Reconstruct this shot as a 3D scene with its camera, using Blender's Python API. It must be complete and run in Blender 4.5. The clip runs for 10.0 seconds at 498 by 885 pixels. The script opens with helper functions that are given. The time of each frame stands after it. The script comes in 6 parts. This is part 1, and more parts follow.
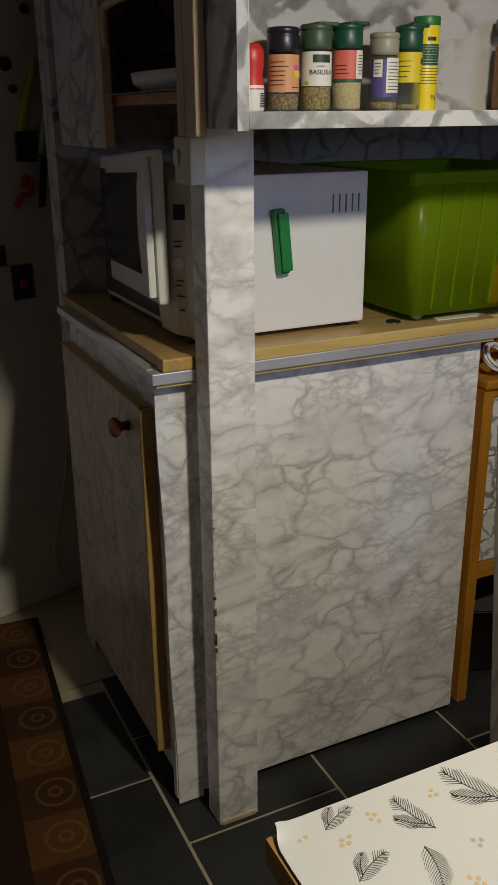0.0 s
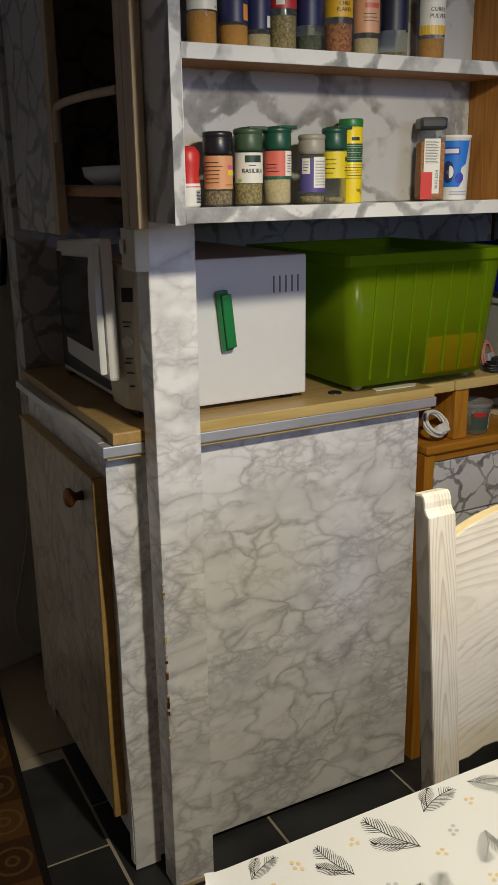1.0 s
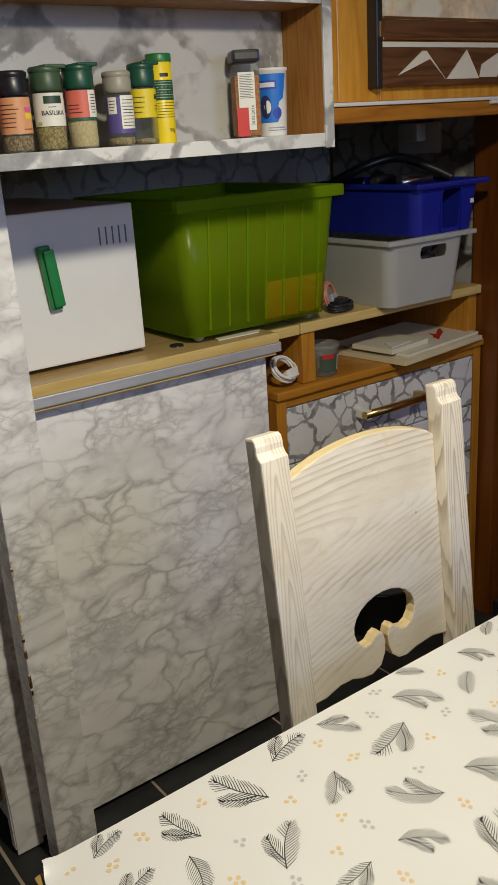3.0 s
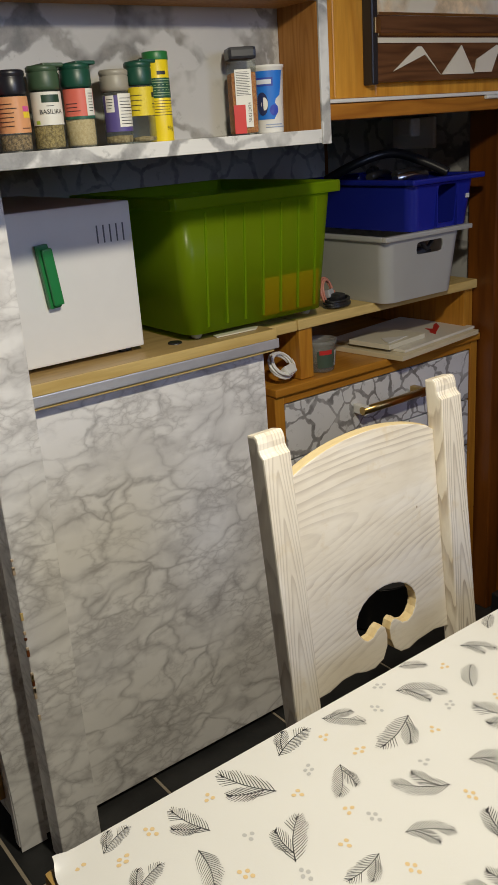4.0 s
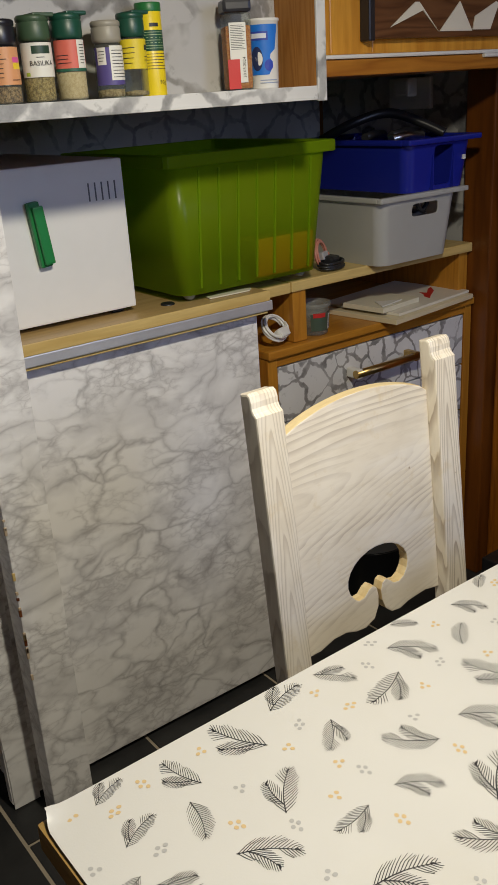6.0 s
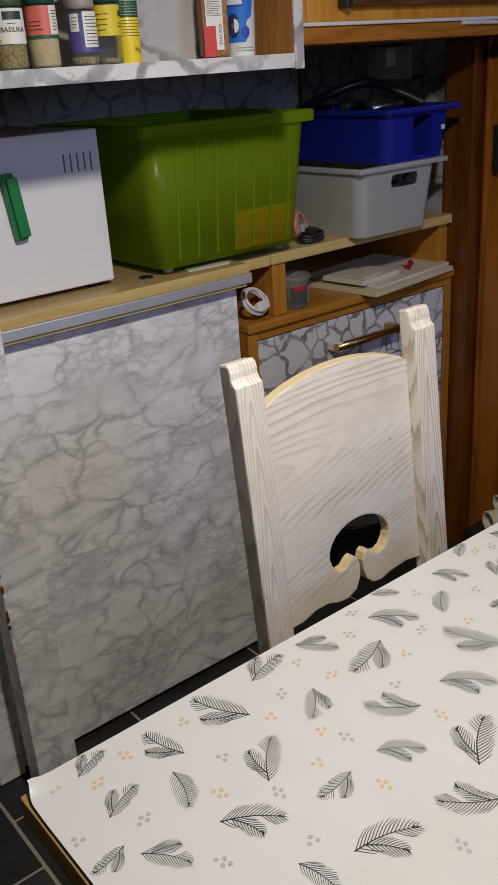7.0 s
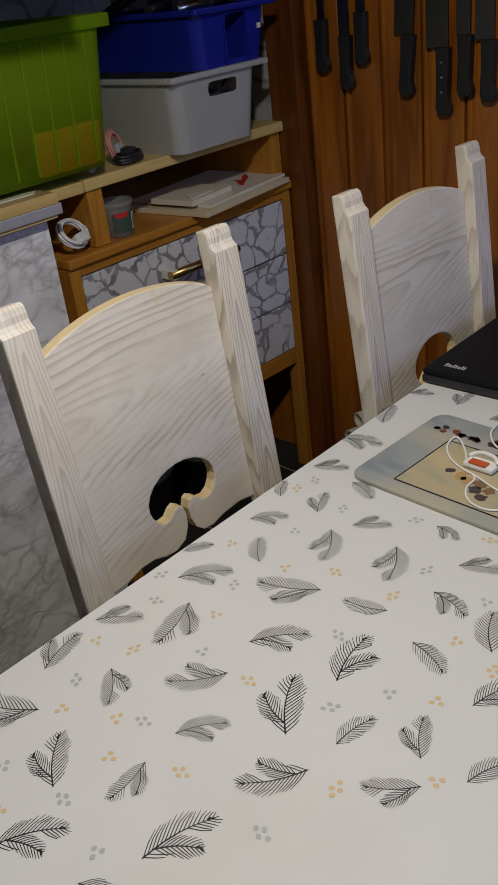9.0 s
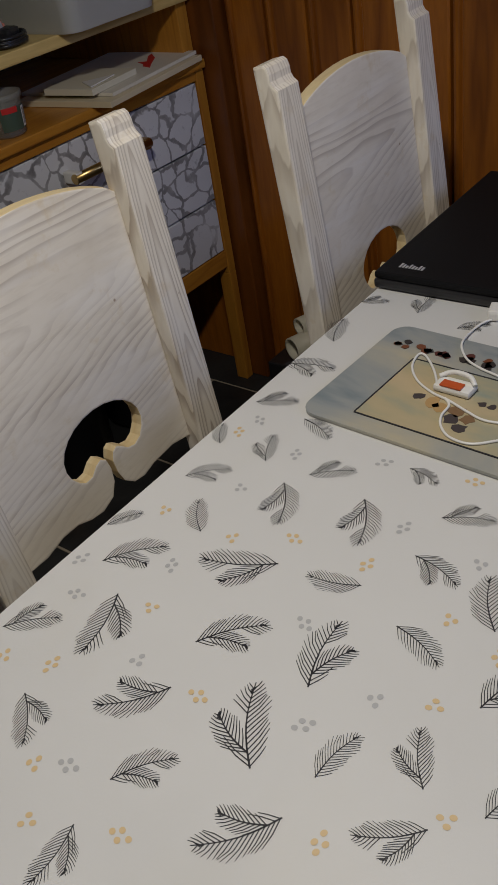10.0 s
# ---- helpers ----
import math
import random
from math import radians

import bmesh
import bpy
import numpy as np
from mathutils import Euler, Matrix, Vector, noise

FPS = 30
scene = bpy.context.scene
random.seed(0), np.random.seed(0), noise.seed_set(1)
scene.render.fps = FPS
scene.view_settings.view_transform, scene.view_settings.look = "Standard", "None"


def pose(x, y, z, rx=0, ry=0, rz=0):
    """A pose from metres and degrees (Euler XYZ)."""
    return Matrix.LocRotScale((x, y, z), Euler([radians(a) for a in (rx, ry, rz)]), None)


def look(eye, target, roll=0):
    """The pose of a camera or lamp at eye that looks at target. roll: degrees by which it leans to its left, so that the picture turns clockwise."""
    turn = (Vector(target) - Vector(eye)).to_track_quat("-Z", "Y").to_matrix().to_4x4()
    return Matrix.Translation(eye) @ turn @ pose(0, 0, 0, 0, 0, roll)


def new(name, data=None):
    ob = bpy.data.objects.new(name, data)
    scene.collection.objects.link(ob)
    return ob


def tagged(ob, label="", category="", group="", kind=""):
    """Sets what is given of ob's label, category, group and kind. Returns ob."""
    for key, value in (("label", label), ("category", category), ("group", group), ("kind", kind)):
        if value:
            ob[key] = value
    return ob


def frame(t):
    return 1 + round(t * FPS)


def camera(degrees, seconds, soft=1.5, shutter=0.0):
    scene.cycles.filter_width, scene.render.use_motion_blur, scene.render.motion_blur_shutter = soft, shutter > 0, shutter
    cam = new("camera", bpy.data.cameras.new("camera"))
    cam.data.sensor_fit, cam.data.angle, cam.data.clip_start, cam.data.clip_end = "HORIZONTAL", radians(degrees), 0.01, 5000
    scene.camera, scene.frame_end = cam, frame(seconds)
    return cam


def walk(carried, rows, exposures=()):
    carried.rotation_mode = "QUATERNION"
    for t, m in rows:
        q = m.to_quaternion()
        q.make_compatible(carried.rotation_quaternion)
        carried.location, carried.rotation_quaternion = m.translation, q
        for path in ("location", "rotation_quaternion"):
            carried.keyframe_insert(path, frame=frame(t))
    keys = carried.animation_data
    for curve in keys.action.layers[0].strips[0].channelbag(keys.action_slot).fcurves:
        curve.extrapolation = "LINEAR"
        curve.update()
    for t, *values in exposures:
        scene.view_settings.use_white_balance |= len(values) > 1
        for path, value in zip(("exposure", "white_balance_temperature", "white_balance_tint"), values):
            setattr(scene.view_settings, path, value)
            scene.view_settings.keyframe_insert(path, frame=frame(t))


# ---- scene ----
cam = camera(31.7, 10.0)
PATH = [
    (0, (-0.538, -1.316, 1.289), (0.276, 0.372, 0.59), -0.5),
    (0.5, (-0.539, -1.34, 1.305), (0.305, 0.367, 0.695), 0.0),
    (1, (-0.528, -1.396, 1.326), (0.363, 0.301, 0.758), -0.8),
    (1.5, (-0.522, -1.417, 1.318), (0.457, 0.234, 0.755), -1.6),
    (2, (-0.481, -1.404, 1.304), (0.565, 0.189, 0.698), -2.4),
    (2.5, (-0.444, -1.398, 1.298), (0.637, 0.157, 0.654), -3.1),
    (4, (-0.457, -1.394, 1.302), (0.648, 0.132, 0.63), -4.1),
    (4.5, (-0.451, -1.4, 1.299), (0.651, 0.124, 0.62), -4.0),
    (5, (-0.454, -1.399, 1.297), (0.646, 0.119, 0.601), -3.9),
    (5.5, (-0.458, -1.393, 1.294), (0.64, 0.119, 0.579), -3.8),
    (7, (-0.454, -1.393, 1.281), (0.662, 0.067, 0.491), -3.9),
    (7.5, (-0.447, -1.392, 1.278), (0.68, 0.052, 0.475), -4.6),
    (8, (-0.415, -1.403, 1.276), (0.717, 0.021, 0.444), -5.9),
    (8.2, (-0.387, -1.416, 1.278), (0.753, -0.009, 0.428), -6.4),
    (8.5, (-0.331, -1.436, 1.269), (0.86, -0.088, 0.395), -6.4),
    (8.8, (-0.301, -1.43, 1.258), (0.918, -0.136, 0.341), -6.6),
    (9, (-0.3, -1.396, 1.246), (0.919, -0.132, 0.288), -7.2),
    (9.3, (-0.298, -1.322, 1.248), (0.929, -0.114, 0.231), -8.1),
    (9.5, (-0.267, -1.292, 1.23), (1.008, -0.16, 0.184), -7.6),
    (9.7, (-0.231, -1.283, 1.216), (1.01, -0.166, 0.117), -8.5),
    (10, (-0.172, -1.286, 1.191), (1.023, -0.183, 0.026), -10.1),
]
walk(cam, [(t, look(eye, target, roll)) for t, eye, target, roll in PATH],
     [(0.0, -0.30, 6300, 11), (0.5, -0.04, 6300, 11), (1.0, -0.03, 6280, 11), (1.7, -0.12, 6300, 11), (2.5, -0.08, 6250, 11), (4.0, 0.0, 6250, 11), (5.7, -0.02, 6260, 11), (7.0, -0.26, 5750, 19), (8.0, -0.44, 5720, 18), (9.0, -0.64, 5680, 17), (10.0, -0.87, 5680, 17)])

# ---- light: a warm shaded lamp over the table, cool daylight from a window behind ----
world = bpy.data.worlds.new("world")
scene.world = world
world.use_nodes = True
wn = world.node_tree
sky = wn.nodes.new("ShaderNodeTexSky")
sky.sky_type, sky.sun_disc, sky.sun_elevation, sky.sun_rotation = "NISHITA", False, radians(25), radians(200)
wn.links.new(sky.outputs[0], wn.nodes["Background"].inputs[0])
wn.nodes["Background"].inputs[1].default_value = 0.08


def lamp(name, kind, power, colour, m, **more):
    data = bpy.data.lights.new(name, kind)
    data.energy, data.color = power, colour
    for key, value in more.items():
        if key == "size":
            data.size = value
        if key == "size_y":
            data.shape, data.size_y = "RECTANGLE", value
        if key == "radius":
            data.shadow_soft_size = value
        if key == "cone":
            data.spot_size, data.spot_blend = radians(value), 0.97
    ob = new(name, data)
    ob.matrix_world = m
    return ob


lamp("pendant_lamp_light", "SPOT", 54, (1.0, 0.905, 0.68), look((0.08, -1.04, 1.712), (0.26, -0.87, 0.71)), radius=0.035, cone=172)
lamp("window_light", "AREA", 20, (0.45, 0.60, 1.0), look((1.0, -3.36, 1.85), (0.7, 0.0, 1.0)), size=1.1, size_y=1.0)


# ---- materials ----
class Nodes:
    def __init__(self, name, rough=0.5, metal=0.0, spec=0.5):
        self.mat = bpy.data.materials.new(name)
        self.mat.use_nodes = True
        self.t = self.mat.node_tree
        self.b = self.t.nodes["Principled BSDF"]
        self.b.inputs["Roughness"].default_value = rough
        self.b.inputs["Metallic"].default_value = metal
        self.b.inputs["Specular IOR Level"].default_value = spec

    def add(self, kind, **values):
        n = self.t.nodes.new(kind)
        for k, v in values.items():
            n.inputs[k.replace("_", " ")].default_value = v
        return n

    def link(self, a, b):
        self.t.links.new(a, b)

    def coords(self, scale=(1, 1, 1), turn=(0, 0, 0), shift=(0, 0, 0)):
        tc = self.add("ShaderNodeTexCoord")
        mp = self.add("ShaderNodeMapping")
        mp.inputs["Scale"].default_value = scale
        mp.inputs["Rotation"].default_value = [radians(a) for a in turn]
        mp.inputs["Location"].default_value = shift
        self.link(tc.outputs["Object"], mp.inputs[0])
        return mp.outputs[0]

    def noise(self, co, scale, detail=4.0, rough=0.55, dist=0.0):
        n = self.add("ShaderNodeTexNoise", Scale=scale, Detail=detail, Roughness=rough, Distortion=dist)
        self.link(co, n.inputs["Vector"])
        return n

    def ramp(self, value, stops):
        r = self.add("ShaderNodeValToRGB")
        e = r.color_ramp.elements
        while len(e) < len(stops):
            e.new(0.5)
        for k, (p, c) in zip(e, stops):
            k.position, k.color = p, (*(c if isinstance(c, tuple) else (c, c, c)), 1)
        self.link(value, r.inputs[0])
        return r.outputs[0]

    def mix(self, fac, a, b, blend="MIX"):
        m = self.add("ShaderNodeMix")
        m.data_type, m.blend_type = "RGBA", blend
        for v, slot in ((fac, 0), (a, 6), (b, 7)):
            if isinstance(v, (int, float)):
                m.inputs[slot].default_value = v
            elif isinstance(v, tuple):
                m.inputs[slot].default_value = (*v, 1)
            else:
                self.link(v, m.inputs[slot])
        return m.outputs[2]

    def math(self, op, a, b=0.0):
        m = self.add("ShaderNodeMath")
        m.operation = op
        for v, slot in ((a, 0), (b, 1)):
            if isinstance(v, (int, float)):
                m.inputs[slot].default_value = v
            else:
                self.link(v, m.inputs[slot])
        return m.outputs[0]

    def colour(self, v):
        if isinstance(v, tuple):
            self.b.inputs["Base Color"].default_value = (*v, 1)
        else:
            self.link(v, self.b.inputs["Base Color"])
        return self

    def rough(self, v):
        self.link(v, self.b.inputs["Roughness"])
        return self

    def bump(self, v, strength=0.2, dist=0.002):
        n = self.add("ShaderNodeBump", Strength=strength, Distance=dist)
        self.link(v, n.inputs["Height"])
        self.link(n.outputs[0], self.b.inputs["Normal"])
        return self


def warped(n, co, scale, amount, detail=4.0):
    """Coordinates pushed about by noise."""
    w = n.noise(co, scale, detail, 0.52)
    a = n.add("ShaderNodeVectorMath")
    a.operation = "SUBTRACT"
    n.link(w.outputs["Color"], a.inputs[0])
    a.inputs[1].default_value = (0.5, 0.5, 0.5)
    b = n.add("ShaderNodeVectorMath")
    b.operation = "MULTIPLY_ADD"
    n.link(a.outputs[0], b.inputs[0])
    b.inputs[1].default_value = (amount, amount, amount)
    n.link(co, b.inputs[2])
    return b.outputs[0]


def veins(n, co, scale, width, warp, warp_scale):
    """0 on the veins to 1 off them."""
    v = n.add("ShaderNodeTexVoronoi", Scale=scale)
    v.feature = "DISTANCE_TO_EDGE"
    n.link(warped(n, co, warp_scale, warp), v.inputs["Vector"])
    return n.ramp(v.outputs["Distance"], [(0.0, 0.0), (width * 0.3, 0.4), (width, 1.0)])


def marble_soft(name, scale=8.6, stretch=(1, 1, 1.7), shift=(0, 0, 0), tint=(1.0, 1.0, 1.0), strength=1.0):
    """White sticky-back film: pale clouds edged by grey veins of uneven width, with nests of small pebbles."""
    n = Nodes(name, rough=0.36, spec=0.4)
    co = n.coords(stretch, (0, 24, 0), shift)
    bent = warped(n, warped(n, co, 3.2, 0.28, 3.0), 11.0, 0.085, 4.0)

    def edge(scale_of, where):
        v = n.add("ShaderNodeTexVoronoi", Scale=scale_of)
        v.feature = "DISTANCE_TO_EDGE"
        n.link(where, v.inputs["Vector"])
        return v.outputs["Distance"]

    def col(*c):
        return tuple(a * b for a, b in zip(c, tint))
    far = edge(scale, bent)
    # soft shade of changing width beside the veins
    width = n.ramp(n.noise(co, 5.5, 3.0, 0.5, 0.5).outputs["Fac"], [(0.38, 0.06), (0.52, 0.22), (0.64, 0.60)])
    shade = n.math("SUBTRACT", 1.0, n.math("MINIMUM", n.math("DIVIDE", far, width), 1.0))
    shade = n.math("POWER", shade, 1.3)
    come = n.ramp(n.noise(co, 9.0, 3.0).outputs["Fac"], [(0.42, 0.0), (0.60, 1.0)])
    core = n.math("MULTIPLY", n.ramp(far, [(0.0, 1.0), (0.02, 0.6), (0.09, 0.0)]), come)
    nests = n.ramp(n.noise(co, 5.0, 3.0, 0.55, 0.4).outputs["Fac"], [(0.50, 0.0), (0.58, 1.0)])
    pebble = n.math("MULTIPLY", n.ramp(edge(scale * 3.0, warped(n, co, 14.0, 0.11, 5.0)), [(0.0, 1.0), (0.05, 0.55), (0.22, 0.0)]), nests)
    mid = n.math("MULTIPLY", n.ramp(edge(scale * 1.6, warped(n, co, 8.0, 0.20, 5.0)), [(0.0, 1.0), (0.03, 0.5), (0.14, 0.0)]), n.ramp(n.noise(co, 7.0, 3.0).outputs["Fac"], [(0.46, 0.0), (0.57, 1.0)]))
    wisp = n.ramp(n.noise(n.coords((2.6, 2.6, 1.0), (0, -38, 0), shift), 6.0, 4.0, 0.6, 0.8).outputs["Fac"], [(0.50, 0.0), (0.72, 0.22)])
    base = n.mix(wisp, col(0.93, 0.92, 0.905), col(0.70, 0.69, 0.68))
    base = n.mix(n.math("MULTIPLY", shade, 0.36 * strength), base, col(0.47, 0.455, 0.45))
    base = n.mix(n.math("MULTIPLY", mid, 0.34 * strength), base, col(0.38, 0.365, 0.36))
    base = n.mix(n.math("MULTIPLY", core, 0.55 * strength), base, col(0.30, 0.285, 0.28))
    base = n.mix(n.math("MULTIPLY", pebble, 0.48 * strength), base, col(0.36, 0.34, 0.33))
    fine = n.noise(co, 160.0, 2.0)
    return n.colour(base).bump(fine.outputs["Fac"], 0.06, 0.001).mat


def marble_bold(name, scale=11.0, pale=(0.72, 0.72, 0.72), dark=(0.20, 0.20, 0.205), shift=(0, 0, 0), wide=0.13, spread=(0.40, 0.52)):
    """White film with bold broken grey veins."""
    n = Nodes(name, rough=0.38, spec=0.4)
    co = n.coords((1, 1, 1), (0, 31, 12), shift)
    vo = n.add("ShaderNodeTexVoronoi", Scale=scale)
    vo.feature = "DISTANCE_TO_EDGE"
    n.link(warped(n, co, 6.0, 0.13, 5.0), vo.inputs["Vector"])
    thick = n.math("ADD", vo.outputs["Distance"], n.math("MULTIPLY", n.math("SUBTRACT", n.noise(co, 18.0, 4.0).outputs["Fac"], 0.5), 0.22))
    v = n.ramp(thick, [(0.0, 0.0), (wide * 0.5, 0.12), (wide * 0.8, 1.0)])
    where = n.ramp(n.noise(co, 6.0, 4.0, 0.6).outputs["Fac"], [(spread[0], 0.0), (spread[1], 1.0)])
    vein = n.math("MULTIPLY", n.math("SUBTRACT", 1.0, v), where)
    tone = n.ramp(n.noise(co, 20.0, 5.0, 0.65).outputs["Fac"], [(0.35, dark), (0.7, tuple(c * 2.1 for c in dark))])
    ground = n.ramp(n.noise(co, 4.0, 4.0).outputs["Fac"], [(0.3, tuple(c * 0.86 for c in pale)), (0.65, pale)])
    speck = n.ramp(n.noise(co, 38.0, 4.0, 0.7).outputs["Fac"], [(0.60, 0.0), (0.72, 0.5)])
    base = n.mix(vein, ground, tone)
    base = n.mix(n.math("MULTIPLY", speck, where), base, dark)
    return n.colour(base).bump(n.noise(co, 150.0, 2.0).outputs["Fac"], 0.05, 0.001).mat


def wood(name, light, dark, along=2, rings=34.0, rough=0.42, spec=0.4, bend=1.0, knots=0.0, vary=0.0):
    """Wood with grain along one axis of the object."""
    n = Nodes(name, rough=rough, spec=spec)
    stretch = [1.0, 1.0, 1.0]
    stretch[along] = 0.10
    co = n.coords(tuple(stretch))
    if vary:
        info = n.add("ShaderNodeObjectInfo")
        off = n.add("ShaderNodeVectorMath")
        off.operation = "ADD"
        comb = n.add("ShaderNodeCombineXYZ")
        r = n.math("MULTIPLY", info.outputs["Random"], 37.0)
        for k in range(3):
            n.link(r, comb.inputs[k])
        n.link(co, off.inputs[0])
        n.link(comb.outputs[0], off.inputs[1])
        co = off.outputs[0]
    wob = n.noise(co, 9.0, 3.0)
    w = n.math("MULTIPLY", n.math("ADD", n.math("MULTIPLY", wob.outputs["Fac"], 1.6 * bend), 0.0), rings / 4.0)
    saw = n.math("PINGPONG", w, 0.5)
    grain = n.ramp(saw, [(0.0, dark), (0.22, tuple(a * 0.35 + b * 0.65 for a, b in zip(dark, light))), (0.5, light)])
    fibre = n.noise(co, 210.0, 3.0)
    base = n.mix(n.ramp(fibre.outputs["Fac"], [(0.35, 0.0), (0.75, 0.35)]), grain, tuple(c * 0.7 for c in dark))
    if knots:
        kv = n.add("ShaderNodeTexVoronoi", Scale=knots)
        n.link(n.coords((1, 1, 0.55)), kv.inputs["Vector"])
        base = n.mix(n.ramp(kv.outputs["Distance"], [(0.05, 0.85), (0.13, 0.0)]), base, tuple(c * 0.25 for c in dark))
    if vary:
        hs = n.add("ShaderNodeHueSaturation")
        n.link(base, hs.inputs["Color"])
        n.link(n.math("ADD", n.math("MULTIPLY", info.outputs["Random"], vary), 1.0 - vary / 2), hs.inputs["Value"])
        base = hs.outputs[0]
    blot = n.noise(n.coords(), 3.0, 3.0)
    base = n.mix(n.ramp(blot.outputs["Fac"], [(0.35, 0.22), (0.7, 0.0)]), base, dark)
    return n.colour(base).bump(saw, 0.12, 0.0008).mat


def whitewash(name, along=2, slant=0.0):
    """Pine brushed with thin white paint: nested growth rings of a sawn board show through."""
    n = Nodes(name, rough=0.5, spec=0.35)
    board = along == 0
    sep = n.add("ShaderNodeSeparateXYZ")
    n.link(n.coords((1, 1, 1), (0, slant, 0)), sep.inputs[0])
    info = n.add("ShaderNodeObjectInfo")
    luck = info.outputs["Random"]
    u = sep.outputs[0 if board else 2]
    v = sep.outputs[2] if board else n.math("SUBTRACT", n.math("ABSOLUTE", sep.outputs[0]), 0.1525)
    v = n.math("SUBTRACT", v, n.math("ADD", n.math("MULTIPLY", luck, 0.05 if board else 0.014), 0.77 if board else -0.007))
    stretch = [1.0, 1.0, 1.0]
    stretch[along] = 0.16
    co = n.coords(tuple(stretch), (0, slant, 0))
    shifted = n.add("ShaderNodeVectorMath")
    shifted.operation = "ADD"
    comb = n.add("ShaderNodeCombineXYZ")
    n.link(n.math("MULTIPLY", luck, 23.0), comb.inputs[1])
    n.link(co, shifted.inputs[0])
    n.link(comb.outputs[0], shifted.inputs[1])
    co = shifted.outputs[0]
    depth = 0.018 if board else 0.006
    r = n.math("SQRT", n.math("ADD", n.math("MULTIPLY", v, v), depth * depth))
    r = n.math("ADD", r, n.math("MULTIPLY", u, 0.16 if board else 0.055))
    wob = n.noise(co, 14.0 if board else 22.0, 3.0, 0.5)
    r = n.math("ADD", r, n.math("MULTIPLY", n.math("SUBTRACT", wob.outputs["Fac"], 0.5), 0.055 if board else 0.014))
    saw = n.math("FRACT", n.math("MULTIPLY", r, 105.0 if board else 250.0))
    line = n.ramp(saw, [(0.0, 0.05), (0.45, 0.0), (0.84, 0.85), (0.93, 1.0), (1.0, 0.1)])
    where = n.noise(co, 11.0, 3.0).outputs["Fac"]
    amount = n.math("MULTIPLY", line, n.ramp(where, [(0.44, 0.03 if board else 0.45), (0.62, 0.62 if board else 0.75)]))
    tone = n.coords()
    ground = n.ramp(n.noise(tone, 7.0, 4.0).outputs["Fac"], [(0.3, (0.66, 0.60, 0.50)), (0.65, (0.77, 0.72, 0.63))])
    base = n.mix(amount, ground, (0.36, 0.30, 0.255) if board else (0.30, 0.235, 0.18))
    fibre = n.noise(co, 190.0, 3.0)
    base = n.mix(n.ramp(fibre.outputs["Fac"], [(0.5, 0.0), (0.8, 0.30)]), base, (0.48, 0.42, 0.33))
    brush = n.ramp(n.noise(co, 30.0, 3.0, 0.6).outputs["Fac"], [(0.52, 0.0), (0.66, 0.45)])
    base = n.mix(brush, base, (0.80, 0.77, 0.72))
    worn = n.ramp(n.noise(tone, 16.0, 5.0, 0.7).outputs["Fac"], [(0.58, 0.0), (0.74, 0.6)])
    base = n.mix(worn, base, (0.58, 0.46, 0.27))
    dot = n.add("ShaderNodeTexVoronoi", Scale=19.0)
    n.link(tone, dot.inputs["Vector"])
    base = n.mix(n.ramp(dot.outputs["Distance"], [(0.022, 0.75), (0.04, 0.0)]), base, (0.25, 0.17, 0.1))
    return n.colour(base).bump(saw, 0.10, 0.0005).mat


def paint(name, colour, rough=0.5, metal=0.0, spec=0.5, grain=60.0, depth=0.04, mottle=0.12):
    n = Nodes(name, rough=rough, metal=metal, spec=spec)
    co = n.coords()
    a = n.noise(co, grain, 3.0)
    b = n.noise(co, grain / 9.0, 4.0)
    base = n.mix(n.ramp(b.outputs["Fac"], [(0.3, mottle), (0.7, 0.0)]), colour, tuple(c * 0.55 for c in colour))
    return n.colour(base).bump(a.outputs["Fac"], depth, 0.001).mat


def clear(name, colour=(0.90, 0.93, 0.90), see=0.80, rough=0.06):
    """Thin clear plastic or glass: mostly seen through, with gloss."""
    n = Nodes(name, rough=rough, spec=0.6)
    n.colour((0.22, 0.23, 0.22))
    tp = n.add("ShaderNodeBsdfTransparent")
    tp.inputs[0].default_value = (*colour, 1)
    m = n.add("ShaderNodeMixShader")
    m.inputs[0].default_value = see
    n.link(n.b.outputs[0], m.inputs[1])
    n.link(tp.outputs[0], m.inputs[2])
    n.link(m.outputs[0], n.t.nodes["Material Output"].inputs[0])
    return n.mat


def plastic_through(name, colour, trans=0.35, rough=0.28, see=0.0):
    """Dyed polypropylene that lets some light through."""
    n = Nodes(name, rough=rough, spec=0.5)
    co = n.coords()
    base = n.mix(n.ramp(n.noise(co, 5.0, 3.0).outputs["Fac"], [(0.35, 0.25), (0.65, 0.0)]), colour, tuple(c * 0.75 for c in colour))
    n.colour(base)
    tr = n.add("ShaderNodeBsdfTranslucent")
    n.link(base, tr.inputs[0])
    m = n.add("ShaderNodeMixShader")
    m.inputs[0].default_value = trans
    n.link(n.b.outputs[0], m.inputs[1])
    n.link(tr.outputs[0], m.inputs[2])
    last = m.outputs[0]
    if see:
        tp = n.add("ShaderNodeBsdfTransparent")
        tp.inputs[0].default_value = (*[min(1.0, 0.35 + c) for c in colour], 1)
        m2 = n.add("ShaderNodeMixShader")
        m2.inputs[0].default_value = see
        n.link(last, m2.inputs[1])
        n.link(tp.outputs[0], m2.inputs[2])
        last = m2.outputs[0]
    n.link(last, n.t.nodes["Material Output"].inputs[0])
    n.bump(n.noise(co, 90.0, 2.0).outputs["Fac"], 0.04, 0.001)
    return n.mat


